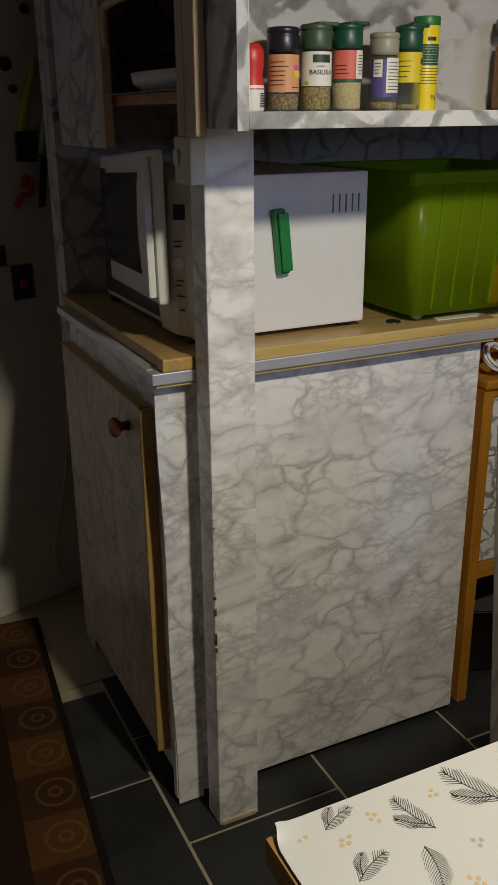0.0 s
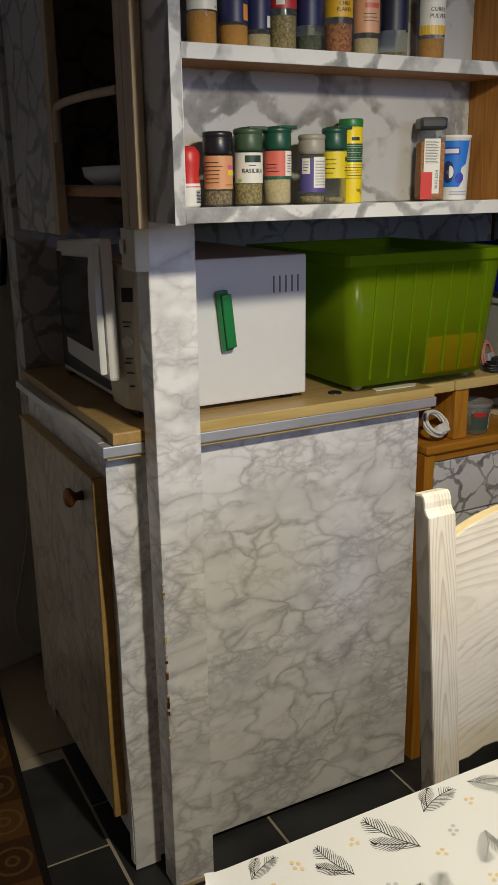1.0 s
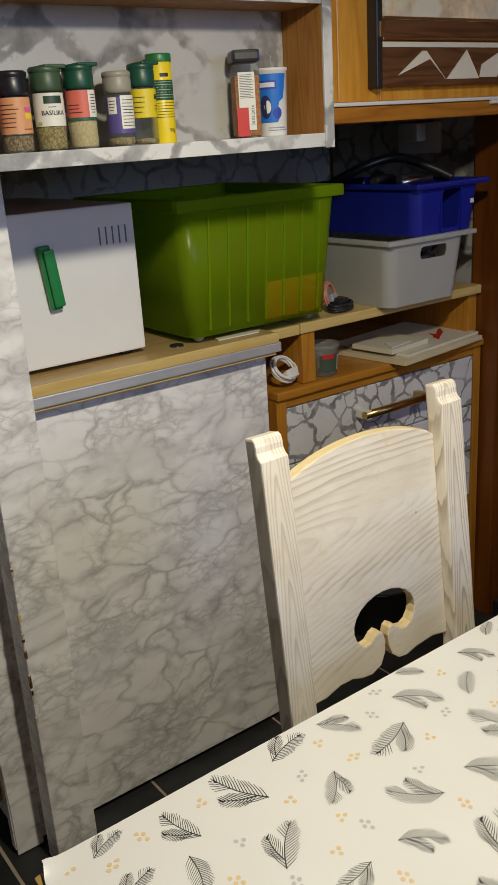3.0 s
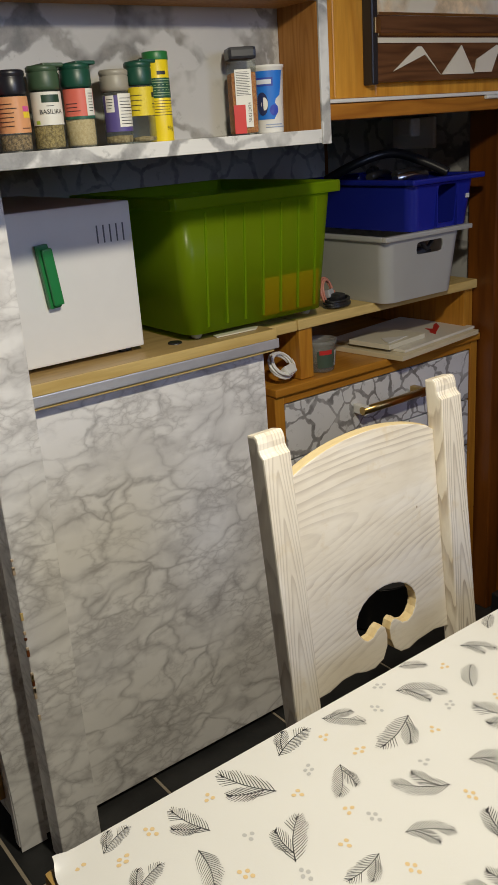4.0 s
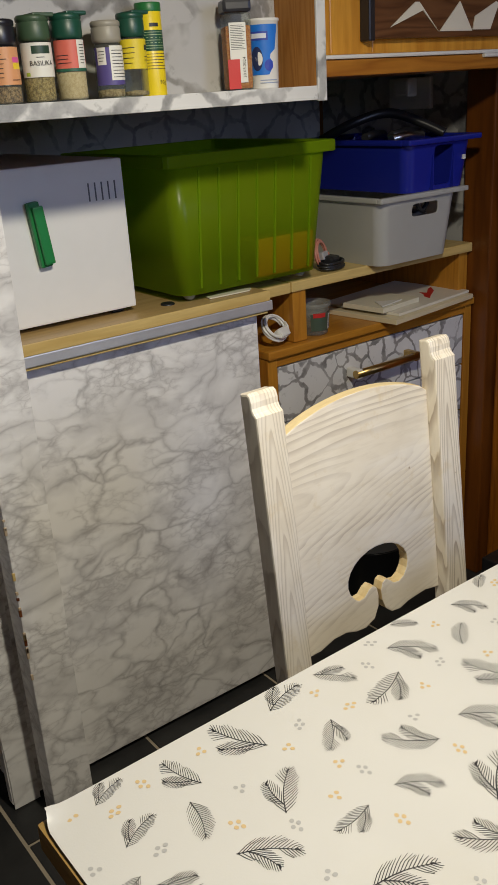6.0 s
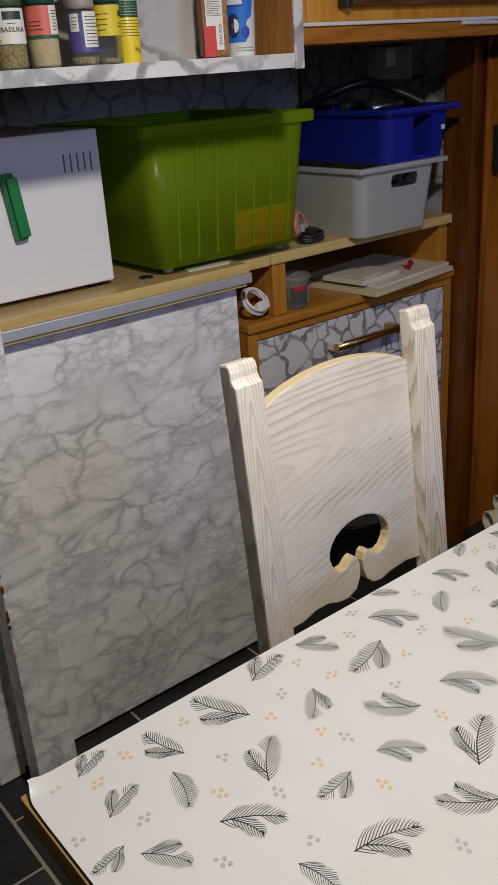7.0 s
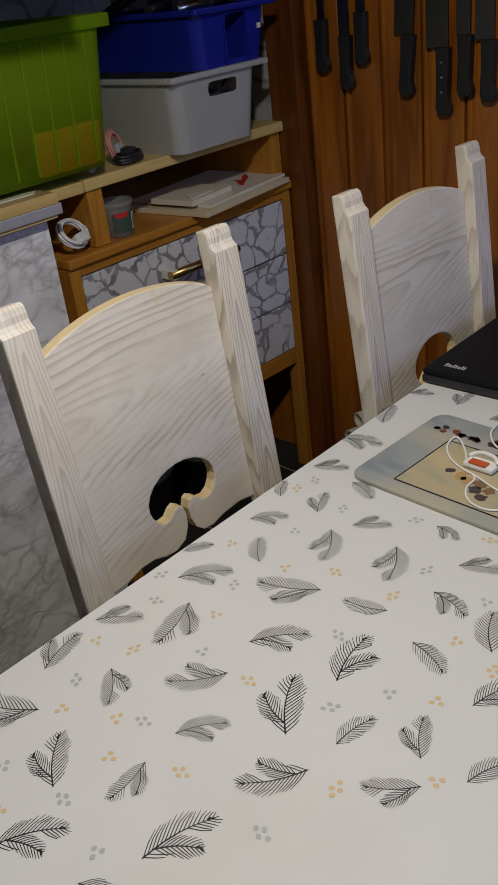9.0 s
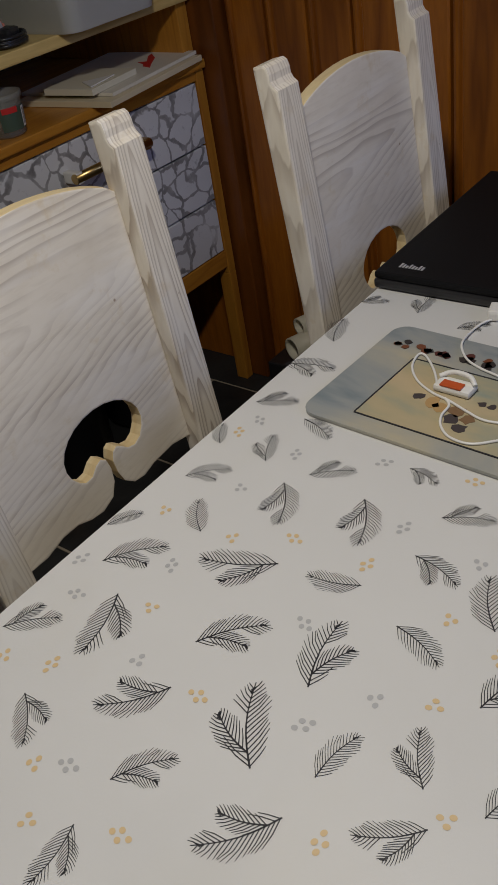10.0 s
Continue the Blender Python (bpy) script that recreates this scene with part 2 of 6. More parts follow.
def speckled(name, a, b, scale=260.0):
    """Dried herbs and ground spice."""
    n = Nodes(name, rough=0.85)
    v = n.noise(n.coords(), scale, 3.0, 0.7)
    n.colour(n.ramp(v.outputs["Fac"], [(0.38, a), (0.62, b)]))
    return n.bump(v.outputs["Fac"], 0.5, 0.002).mat


M_PANEL = marble_soft("marble_film_panel")
M_POST = marble_soft("marble_film_post", shift=(0.37, 0.2, 0.1))
M_CORNER = marble_soft("marble_film_corner", shift=(1.7, 0.9, 0.3), stretch=(1, 1, 1.6))
# Door film: the marble film tinted darker and browner, with stronger veins.
M_DOORFILM = marble_soft("brown_tinted_marble_film", 10.0, (1.6, 1.6, 1.0), (0.4, 0.1, 0.8), (0.60, 0.52, 0.42), 1.2)
M_BOLD = marble_bold("marble_film_bold", 9.0, wide=0.15, spread=(0.36, 0.46))
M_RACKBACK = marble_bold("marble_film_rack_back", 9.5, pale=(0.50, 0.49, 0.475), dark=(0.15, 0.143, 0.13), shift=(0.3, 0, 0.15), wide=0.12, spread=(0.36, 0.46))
M_EDGE = marble_bold("marble_film_edge", 11.0, pale=(0.64, 0.64, 0.63), dark=(0.20, 0.20, 0.20), shift=(2.1, 0, 0), wide=0.15, spread=(0.38, 0.50))
M_DRAWER = marble_bold("marble_film_drawer", 19.0, pale=(0.74, 0.74, 0.75), dark=(0.19, 0.185, 0.185), shift=(0.9, 0.3, 0), wide=0.095, spread=(0.26, 0.40))
# Same marble film, with the shade under the upper cabinet put into its tone.
M_SPLASH = marble_bold("marble_film_shaded", 11.0, pale=(0.52, 0.52, 0.52), dark=(0.19, 0.19, 0.20), wide=0.10, spread=(0.34, 0.46))
M_PINE = wood("varnished_pine", (0.42, 0.142, 0.009), (0.21, 0.062, 0.004), 2, 12, 0.30, 0.5, knots=5.0, vary=0.22)
# Darker copy of varnished_pine: the dim corner's shade is in its colour.
M_PINE_SHADE = wood("corner_shade_pine", (0.20, 0.062, 0.007), (0.11, 0.032, 0.004), 2, 12, 0.35, 0.5, knots=5.0)
# Paler copy of varnished_pine, raised to make up for weak lamp light on stiles.
M_PINE_LIT = wood("brightened_pine", (0.74, 0.37, 0.050), (0.55, 0.23, 0.022), 2, 16, 0.33, 0.5, knots=6.0)
M_PINE_X = wood("varnished_pine_rail", (0.48, 0.20, 0.026), (0.31, 0.11, 0.013), 0, 30, 0.33, 0.5)
M_CHEST = wood("orange_pine", (0.53, 0.24, 0.026), (0.40, 0.16, 0.016), 2, 26, 0.36, 0.5)
M_CHEST_X = wood("orange_pine_across", (0.53, 0.24, 0.026), (0.40, 0.16, 0.016), 0, 26, 0.36, 0.5)
M_BEECH = wood("pale_worktop_wood", (0.70, 0.52, 0.20), (0.58, 0.40, 0.13), 0, 20, 0.4, 0.45)
# The slab's board, darker and browner than its front edging.
M_TOPBOARD = wood("brown_worktop_board", (0.50, 0.345, 0.145), (0.40, 0.26, 0.10), 0, 20, 0.36, 0.45)
M_BEECH_Y = wood("pale_worktop_wood_side", (0.56, 0.36, 0.12), (0.46, 0.28, 0.085), 1, 20, 0.4, 0.45)
M_TABLE = wood("honey_table_wood", (0.40, 0.26, 0.085), (0.30, 0.18, 0.05), 1, 22, 0.4, 0.45)
M_TRIM = wood("pale_trim_wood", (0.62, 0.50, 0.36), (0.50, 0.38, 0.25), 2, 18, 0.5, 0.3)
M_RACKWOOD = wood("rack_inner_veneer", (0.40, 0.185, 0.045), (0.29, 0.12, 0.025), 2, 46, 0.5, 0.3)
M_WASH_Z = whitewash("whitewashed_pine_upright", 2)
M_WASH_X = whitewash("whitewashed_pine_panel", 0, 9.0)
M_ALU = paint("brushed_aluminium", (0.74, 0.75, 0.78), 0.45, 0.65, grain=140, mottle=0.35)
M_STEEL = paint("knife_steel", (0.55, 0.56, 0.58), 0.28, 1.0, grain=120, mottle=0.4)
M_BRASS = paint("worn_brass", (0.60, 0.42, 0.16), 0.3, 1.0, grain=80, mottle=0.4)
M_WHITE = paint("white_enamel", (0.84, 0.84, 0.83), 0.32, grain=200, mottle=0.06)
M_WHITEPL = paint("white_plastic", (0.76, 0.75, 0.71), 0.4, grain=150)
M_CREAM = paint("cream_plastic", (0.70, 0.66, 0.52), 0.5)
M_BLACK = paint("black_plastic", (0.018, 0.018, 0.02), 0.38)
M_DARKGLASS = paint("dark_oven_glass", (0.05, 0.05, 0.053), 0.12, mottle=0.0, depth=0.0)
M_GREENPL = paint("green_clip_plastic", (0.015, 0.22, 0.055), 0.35)
M_CRATE = plastic_through("lime_translucent_plastic", (0.44, 0.62, 0.012), 0.50, see=0.48)
M_BLUE = plastic_through("blue_translucent_plastic", (0.016, 0.026, 0.36), 0.2)
M_GREY = plastic_through("milky_grey_plastic", (0.78, 0.78, 0.75), 0.45, see=0.20)
M_CLEAR = clear("clear_glass")
M_PLASTER = paint("white_wall_paint", (0.76, 0.73, 0.64), 0.85, grain=45, depth=0.25, mottle=0.2)
# Next three colour unseen walls and ceiling, picked for their bounce light.
M_BOUNCE = paint("tan_bounce_wall", (0.62, 0.52, 0.38), 0.85, grain=45, depth=0.25, mottle=0.2)
M_CEIL = paint("ceiling_paint", (0.30, 0.24, 0.17), 0.9, grain=30)
M_DIM = wood("dim_unseen_wall", (0.22, 0.12, 0.055), (0.14, 0.07, 0.03), 2, 30, 0.5)
M_GROUT = paint("pale_grout", (0.42, 0.36, 0.27), 0.9, grain=120, depth=0.3, mottle=0.4)
M_LINO = paint("beige_vinyl_floor", (0.40, 0.33, 0.23), 0.5, grain=40, mottle=0.3)
M_RED = paint("red_print", (0.55, 0.03, 0.025), 0.4)
M_KNOB = wood("turned_knob_wood", (0.21, 0.065, 0.015), (0.11, 0.03, 0.008), 0, 14, 0.3)


def slate():
    n = Nodes("dark_slate_tile", rough=0.45, spec=0.4)
    co = n.coords()
    info = n.add("ShaderNodeObjectInfo")
    a = n.noise(co, 6.0, 6.0, 0.6)
    base = n.ramp(a.outputs["Fac"], [(0.3, (0.014, 0.015, 0.016)), (0.7, (0.036, 0.036, 0.036))])
    hs = n.add("ShaderNodeHueSaturation")
    n.link(base, hs.inputs["Color"])
    n.link(n.math("ADD", n.math("MULTIPLY", info.outputs["Random"], 0.5), 0.75), hs.inputs["Value"])
    n.colour(hs.outputs[0])
    n.rough(n.ramp(n.noise(co, 14.0, 4.0).outputs["Fac"], [(0.3, 0.38), (0.7, 0.62)]))
    return n.bump(n.noise(co, 30.0, 5.0, 0.6).outputs["Fac"], 0.35, 0.003).mat


M_SLATE = slate()


def vinyl():
    n = Nodes("white_oilcloth", rough=0.42, spec=0.45)
    co = n.coords()
    weave = n.noise(co, 420.0, 2.0)
    stain = n.ramp(n.noise(co, 6.0, 4.0).outputs["Fac"], [(0.55, 0.0), (0.75, 0.25)])
    base = n.mix(stain, (0.61, 0.605, 0.585), (0.56, 0.525, 0.43))
    n.colour(base)
    n.rough(n.ramp(n.noise(co, 9.0, 3.0).outputs["Fac"], [(0.35, 0.30), (0.65, 0.5)]))
    return n.bump(n.mix(0.5, weave.outputs["Color"], n.noise(co, 16.0, 3.0).outputs["Color"]), 0.10, 0.0015).mat


M_CLOTH = vinyl()


# ---- building helpers ----
def box(bm, x0, x1, y0, y1, z0, z1, bevel=0.002):
    """A bevelled block added to bm."""
    x0, x1, y0, y1, z0, z1 = min(x0, x1), max(x0, x1), min(y0, y1), max(y0, y1), min(z0, z1), max(z0, z1)
    v = [bm.verts.new((x, y, z)) for x in (x0, x1) for y in (y0, y1) for z in (z0, z1)]
    faces = [bm.faces.new([v[i] for i in f]) for f in ((0, 1, 3, 2), (4, 6, 7, 5), (0, 4, 5, 1), (2, 3, 7, 6), (0, 2, 6, 4), (1, 5, 7, 3))]
    b = min(bevel, 0.4 * min(x1 - x0, y1 - y0, z1 - z0))
    if b > 0:
        edges = list({e for f in faces for e in f.edges})
        bmesh.ops.bevel(bm, geom=edges, offset=b, segments=2, affect="EDGES", profile=0.6)
    return bm


def block(*a, bevel=0.002):
    return box(bmesh.new(), *a, bevel=bevel)


def prism(bm, outline, y0, y1, bevel=0.0, flat="y"):
    """An outline in x and z (or x and y) given thickness."""
    def at(p, d):
        return (p[0], d, p[1]) if flat == "y" else ((p[0], p[1], d) if flat == "z" else (d, p[0], p[1]))
    a = [bm.verts.new(at(p, y0)) for p in outline]
    b = [bm.verts.new(at(p, y1)) for p in outline]
    k = len(outline)
    fa, fb = bm.faces.new(a), bm.faces.new(b[::-1])
    sides = [bm.faces.new((a[(i + 1) % k], a[i], b[i], b[(i + 1) % k])) for i in range(k)]
    bmesh.ops.recalc_face_normals(bm, faces=[fa, fb, *sides])
    if bevel:
        edges = list({e for f in (fa, fb) for e in f.edges})
        bmesh.ops.bevel(bm, geom=edges, offset=bevel, segments=2, affect="EDGES", profile=0.6)
    return bm


def lathe(bm, profile, x=0.0, y=0.0, z=0.0, seg=28, axis="z", arc=(0.0, 360.0)):
    """Radius and height pairs turned round an axis."""
    full = abs(arc[1] - arc[0]) >= 359.9
    rings = []
    for r, h in profile:
        ring = []
        for i in range(seg if full else seg + 1):
            a = radians(arc[0] + (arc[1] - arc[0]) * i / seg)
            c, s = max(r, 1e-5) * math.cos(a), max(r, 1e-5) * math.sin(a)
            p = (x + c, y + s, z + h) if axis == "z" else ((x + c, y + h, z + s) if axis == "y" else (x + h, y + c, z + s))
            ring.append(bm.verts.new(p))
        rings.append(ring)
    made = []
    for lo, hi in zip(rings, rings[1:]):
        k = len(lo)
        for i in range(k if full else k - 1):
            made.append(bm.faces.new((lo[i], lo[(i + 1) % k], hi[(i + 1) % k], hi[i])))
    for f in made:
        f.smooth = True
    bmesh.ops.recalc_face_normals(bm, faces=made)
    return bm


def tube(bm, points, r, seg=8):
    """A round cord along points."""
    pts = [Vector(p) for p in points]
    rings = []
    side = None
    for i, p in enumerate(pts):
        d = (pts[min(i + 1, len(pts) - 1)] - pts[max(i - 1, 0)]).normalized()
        if side is None:
            side = d.orthogonal().normalized()
        side = (side - side.dot(d) * d).normalized()
        up = d.cross(side)
        rings.append([bm.verts.new(p + r * (math.cos(2 * math.pi * k / seg) * side + math.sin(2 * math.pi * k / seg) * up)) for k in range(seg)])
    for a, b in zip(rings, rings[1:]):
        for k in range(seg):
            bm.faces.new((a[k], a[(k + 1) % seg], b[(k + 1) % seg], b[k])).smooth = True
    bm.faces.new(rings[0][::-1]), bm.faces.new(rings[-1])
    return bm


def smooth_path(points, steps=8):
    """Catmull-Rom through points."""
    pts = [Vector(p) for p in points]
    out = []
    for i in range(len(pts) - 1):
        p0, p1, p2, p3 = pts[max(i - 1, 0)], pts[i], pts[i + 1], pts[min(i + 2, len(pts) - 1)]
        for k in range(steps):
            t = k / steps
            out.append(0.5 * (2 * p1 + (p2 - p0) * t + (2 * p0 - 5 * p1 + 4 * p2 - p3) * t * t + (3 * p1 - p0 - 3 * p2 + p3) * t ** 3))
    return out + [pts[-1]]


def tapered_bin(bm, w, d, h, wall=0.003, taper=0.035, r=0.03, floor=True):
    """An open-topped bin with rounded corners, tapering to its foot; centred on x and y, foot at z = 0."""
    def ring(hx, hy, z, rr):
        out = []
        for cx, cy, a0 in ((1, 1, 0), (-1, 1, 90), (-1, -1, 180), (1, -1, 270)):
            for k in range(5):
                a = radians(a0 + 90 * k / 4)
                out.append(bm.verts.new((cx * (hx - rr) + rr * math.cos(a), cy * (hy - rr) + rr * math.sin(a), z)))
        return out
    hw, hd = w / 2, d / 2
    rings = [ring(hw - taper, hd - taper, 0, r), ring(hw, hd, h, r), ring(hw - wall, hd - wall, h, r - wall * 0.5), ring(hw - taper - wall, hd - taper - wall, wall, r - wall * 0.5)]
    k = len(rings[0])
    for a, b in zip(rings, rings[1:]):
        for i in range(k):
            bm.faces.new((a[i], a[(i + 1) % k], b[(i + 1) % k], b[i])).smooth = True
    bm.faces.new(rings[0][::-1]), bm.faces.new(rings[-1])
    bmesh.ops.recalc_face_normals(bm, faces=bm.faces[:])
    return bm


def mesh_of(name, bm, material):
    me = bpy.data.meshes.new(name)
    bm.to_mesh(me)
    bm.free()
    if material:
        me.materials.append(material)
    return me


def part(name, bm, material, parent, label=""):
    """One mesh under a thing or a part, in its parent's own space."""
    ob = new(name, mesh_of(name, bm, material))
    ob.parent = parent
    if label:
        ob["label"] = label
    return ob


def cut(ob, bm):
    """Takes a solid out of a part, both in the part's own space."""
    knife_ob = bpy.data.objects.new("cutter", mesh_of("cutter", bm, M_BLACK))
    bpy.context.scene.collection.objects.link(knife_ob)
    bpy.context.view_layer.update()
    knife_ob.matrix_world = ob.matrix_world
    md = ob.modifiers.new("cut", "BOOLEAN")
    md.operation, md.object, md.solver = "DIFFERENCE", knife_ob, "EXACT"
    bpy.context.view_layer.update()
    me = bpy.data.meshes.new_from_object(ob.evaluated_get(bpy.context.evaluated_depsgraph_get()))
    ob.modifiers.clear()
    ob.data = me
    for p in me.polygons:
        p.material_index = 0
    me.set_sharp_from_angle(angle=radians(28))
    wn = ob.modifiers.new("even_shading", "WEIGHTED_NORMAL")
    wn.weight, wn.keep_sharp = 100, True
    bpy.data.objects.remove(knife_ob)


def thing(name, m, label, category, group="", kind=""):
    ob = new(name)
    ob.empty_display_size = 0.05
    ob.matrix_world = m if isinstance(m, Matrix) else Matrix.Translation(m)
    return tagged(ob, label, category, group, kind)


def solid(name, bm, material, label="", category="", group="", kind="", at=(0, 0, 0)):
    ob = new(name, mesh_of(name, bm, material))
    ob.location = at
    return tagged(ob, label, category, group, kind)


def lettering(text, size):
    """Flat mesh of letters in x and y, centred."""
    cu = bpy.data.curves.new("letters", "FONT")
    cu.body, cu.size, cu.align_x, cu.align_y = text, size, "CENTER", "CENTER"
    cu.resolution_u = 2
    ob = new("letters", cu)
    bpy.context.view_layer.update()
    me = bpy.data.meshes.new_from_object(ob.evaluated_get(bpy.context.evaluated_depsgraph_get()))
    bm = bmesh.new()
    bm.from_mesh(me)
    bpy.data.objects.remove(ob)
    bpy.data.meshes.remove(me)
    return bm

# ---- the room ----
EAST, NORTH, WEST, SOUTH, TOP = 1.33, 0.60, -1.7, -3.45, 2.75
# Unseen ceiling, added to close the room against the sky.
solid("ceiling", block(WEST - 0.1, EAST + 0.1, SOUTH - 0.1, 1.6, TOP, TOP + 0.1), M_CEIL, "plain unseen ceiling closing the room", "ceiling", kind="structure")
# Unseen wall; its tan throws light back onto the left wall and cabinet side.
solid("wall_west", block(WEST - 0.1, WEST, SOUTH, 1.6, 0, TOP), M_BOUNCE, "unseen west wall in tan that bounces lamp light", "wall", kind="structure")
# Unseen wall toned dark so less light bounces; daylight enters by its opening.
bm = bmesh.new()
box(bm, WEST, 0.45, SOUTH - 0.12, SOUTH, 0, TOP)
box(bm, 1.55, EAST + 0.9, SOUTH - 0.12, SOUTH, 0, TOP)
box(bm, 0.45, 1.55, SOUTH - 0.12, SOUTH, 0, 1.35)
box(bm, 0.45, 1.55, SOUTH - 0.12, SOUTH, 2.35, TOP)
solid("wall_south", bm, M_DIM, "unseen south wall toned dark to limit bounce, with a window opening", "wall", kind="structure")
solid("wall_north_marble", block(-0.058, EAST, NORTH, NORTH + 0.08, 0, TOP), M_SPLASH, "wall in marble film behind worktop, shade put into its grey", "wall", kind="structure")
# unseen wall added to stop sky light leaking in behind the cabinets
solid("sky_block_wall", block(0.46, 0.56, NORTH + 0.081, 1.6, 0, TOP), M_PLASTER, "unseen plain wall that keeps sky light out", "wall", kind="structure")
# the white wall beyond the cabinet stands askew
bm = block(-1.9, 0.60, 0.0, 0.1, 0, TOP)
w = solid("wall_north", bm, M_PLASTER, "rough white painted wall", "wall", kind="structure")
w.matrix_world = pose(-0.06, 0.925, 0, 0, 0, 17)

# east wall: upright varnished pine boards with beaded joints
wall_e = thing("wall_east", (EAST, 0, 0), "wall of varnished orange pine boards", "wall", kind="structure")
part("backing", block(0.018, 0.1, SOUTH, NORTH + 0.08, 0, TOP), M_PINE, wall_e)

part("marble_film", block(0.010, 0.0175, 0.053, NORTH - 0.001, 0.40, 1.31), M_SPLASH, wall_e, "marble film sheet with shade put into its dark grey")


def board_mesh(width):
    """One upright board with a bead and a groove along its edge."""
    h = width / 2
    prof = [(0.018, -h), (0.004, -h), (0.0, -h + 0.004), (0.0, h - 0.026), (0.006, h - 0.022), (0.006, h - 0.019), (0.001, h - 0.015), (0.0, h - 0.010), (0.002, h - 0.005), (0.008, h - 0.002), (0.018, h)]
    bm = bmesh.new()
    a = [bm.verts.new((x, y, 0.0)) for x, y in prof]
    b = [bm.verts.new((x, y, TOP)) for x, y in prof]
    for i in range(len(prof) - 1):
        bm.faces.new((a[i], b[i], b[i + 1], a[i + 1]))
    bmesh.ops.recalc_face_normals(bm, faces=bm.faces[:])
    return mesh_of("board", bm, M_PINE)


board = board_mesh(0.098)
for i in range(30):
    ob = new("board", board)
    ob.parent = wall_e
    ob.location = (0, -0.087 - 0.1 * i, 0)
solid("skirting_east", block(EAST - 0.014, EAST, SOUTH, -0.05, 0, 0.055, bevel=0.004), M_PINE_X, "low varnished pine skirting board", "skirting", kind="structure")
solid("corner_board", block(EAST - 0.03, EAST + 0.016, -0.034, 0.05, 0, 1.31, bevel=0.004), M_PINE_SHADE, "varnished pine corner board, corner shade put into its colour", "trim", kind="structure")

# floor: grout bed, tiles and the vinyl strip beyond
floor = thing("floor", (0, 0, 0), "floor of dark slate tiles with pale grout", "floor", kind="structure")
part("grout_bed", block(WEST, EAST, SOUTH, 0.47, -0.06, -0.003), M_GROUT, floor)
part("vinyl_strip", block(WEST, -0.03, 0.47, 1.6, -0.06, 0.001, bevel=0.001), M_LINO, floor, "beige vinyl flooring")
part("sub_floor", block(-0.03, EAST, 0.47, 1.6, -0.06, -0.004), M_GROUT, floor)

# ---- base cabinet with its worktop ----
CAB = thing("base_cabinet", (0, 0, 0), "base cabinet covered in white marble film, front panel reaching the floor", "cabinet")
part("front_panel", block(-0.068, 0.605, 0.0, 0.018, 0.014, 0.884, bevel=0.0015), M_PANEL, CAB, "white panel with soft grey marble veins")
part("side_panel", block(-0.062, -0.046, 0.019, 0.585, 0.06, 0.884), M_CORNER, CAB)
part("end_panel", block(0.589, 0.605, 0.019, 0.585, 0.014, 0.884), M_PANEL, CAB)
part("plinth", block(-0.03, 0.585, 0.05, 0.58, 0.0, 0.06), M_BLACK, CAB)
bm = block(-0.080, -0.012, -0.0035, -0.0005, 0.003, 0.876, bevel=0.001)
for v in bm.verts:
    if v.co.x < -0.05:
        v.co.x += 0.014 * (1 - v.co.z / 0.88) + 0.003 * math.sin(9 * v.co.z)
bmesh.ops.subdivide_edges(bm, edges=[e for e in bm.edges if abs(e.verts[0].co.z - e.verts[1].co.z) > 0.5], cuts=12)
for v in bm.verts:
    v.co.x += 0.002 * math.sin(14 * v.co.z) * (v.co.x < -0.04)
part("corner_strip", bm, M_CORNER, CAB, "peeling strip of marble film")
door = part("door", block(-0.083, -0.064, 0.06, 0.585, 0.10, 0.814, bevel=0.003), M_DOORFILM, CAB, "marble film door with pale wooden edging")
part("edging", block(-0.087, -0.062, 0.047, 0.0595, 0.10, 0.818, bevel=0.003), M_BEECH_Y, door, "bare pale wood edging strip")
part("top_edging", block(-0.086, -0.063, 0.06, 0.585, 0.8145, 0.820, bevel=0.002), M_BEECH_Y, door)
part("knob", lathe(bmesh.new(), [(0.0, 0.0), (0.010, 0.0), (0.008, -0.008), (0.009, -0.014), (0.018, -0.022), (0.019, -0.028), (0.014, -0.034), (0.0, -0.037)], -0.083, 0.13, 0.765, 20, "x"), M_KNOB, door, "turned reddish wooden knob")

WT = thing("worktop", (0, 0, 0), "pale wooden worktop with aluminium edge strip", "worktop")
part("slab", block(-0.068, 0.615, -0.03, 0.597, 0.902, 0.922, bevel=0.003), M_TOPBOARD, WT)
part("front_edge", block(-0.017, 0.6155, -0.0338, -0.0302, 0.9022, 0.9222, bevel=0.001), M_BEECH, WT, "pale wooden edging")
part("corner_block", block(-0.072, -0.0175, -0.034, -0.004, 0.902, 0.924, bevel=0.003), M_BEECH_Y, WT)
part("edge_strip", block(-0.090, 0.622, -0.033, -0.002, 0.882, 0.9018, bevel=0.002), M_ALU, WT, "brushed aluminium edge strip")
part("underlay", block(-0.082, 0.612, -0.028, -0.0025, 0.876, 0.8815, bevel=0.001), M_BEECH, WT)
part("lower_strip", block(-0.088, -0.0625, 0.0, 0.58, 0.886, 0.9015, bevel=0.002), M_ALU, WT)
part("cable_grommet", lathe(bmesh.new(), [(0.0, 0.0025), (0.008, 0.0025), (0.010, 0.003), (0.013, 0.003), (0.014, 0.0)], 0.415, 0.03, 0.922, 20), M_BLACK, WT)

# ---- corner post ----
POST = thing("corner_post", (0, 0, 0), "square post wrapped in white marble film with chipped edge", "post")
bm = block(-0.016, 0.066, -0.09, -0.036, 0.0, 1.272, bevel=0.003)
part("shaft", bm, M_POST, POST)
part("foot", block(-0.012, 0.060, -0.093, -0.04, 0.0, 0.012, bevel=0.003), M_TRIM, POST, "bare wood at the foot")
rng = random.Random(4)
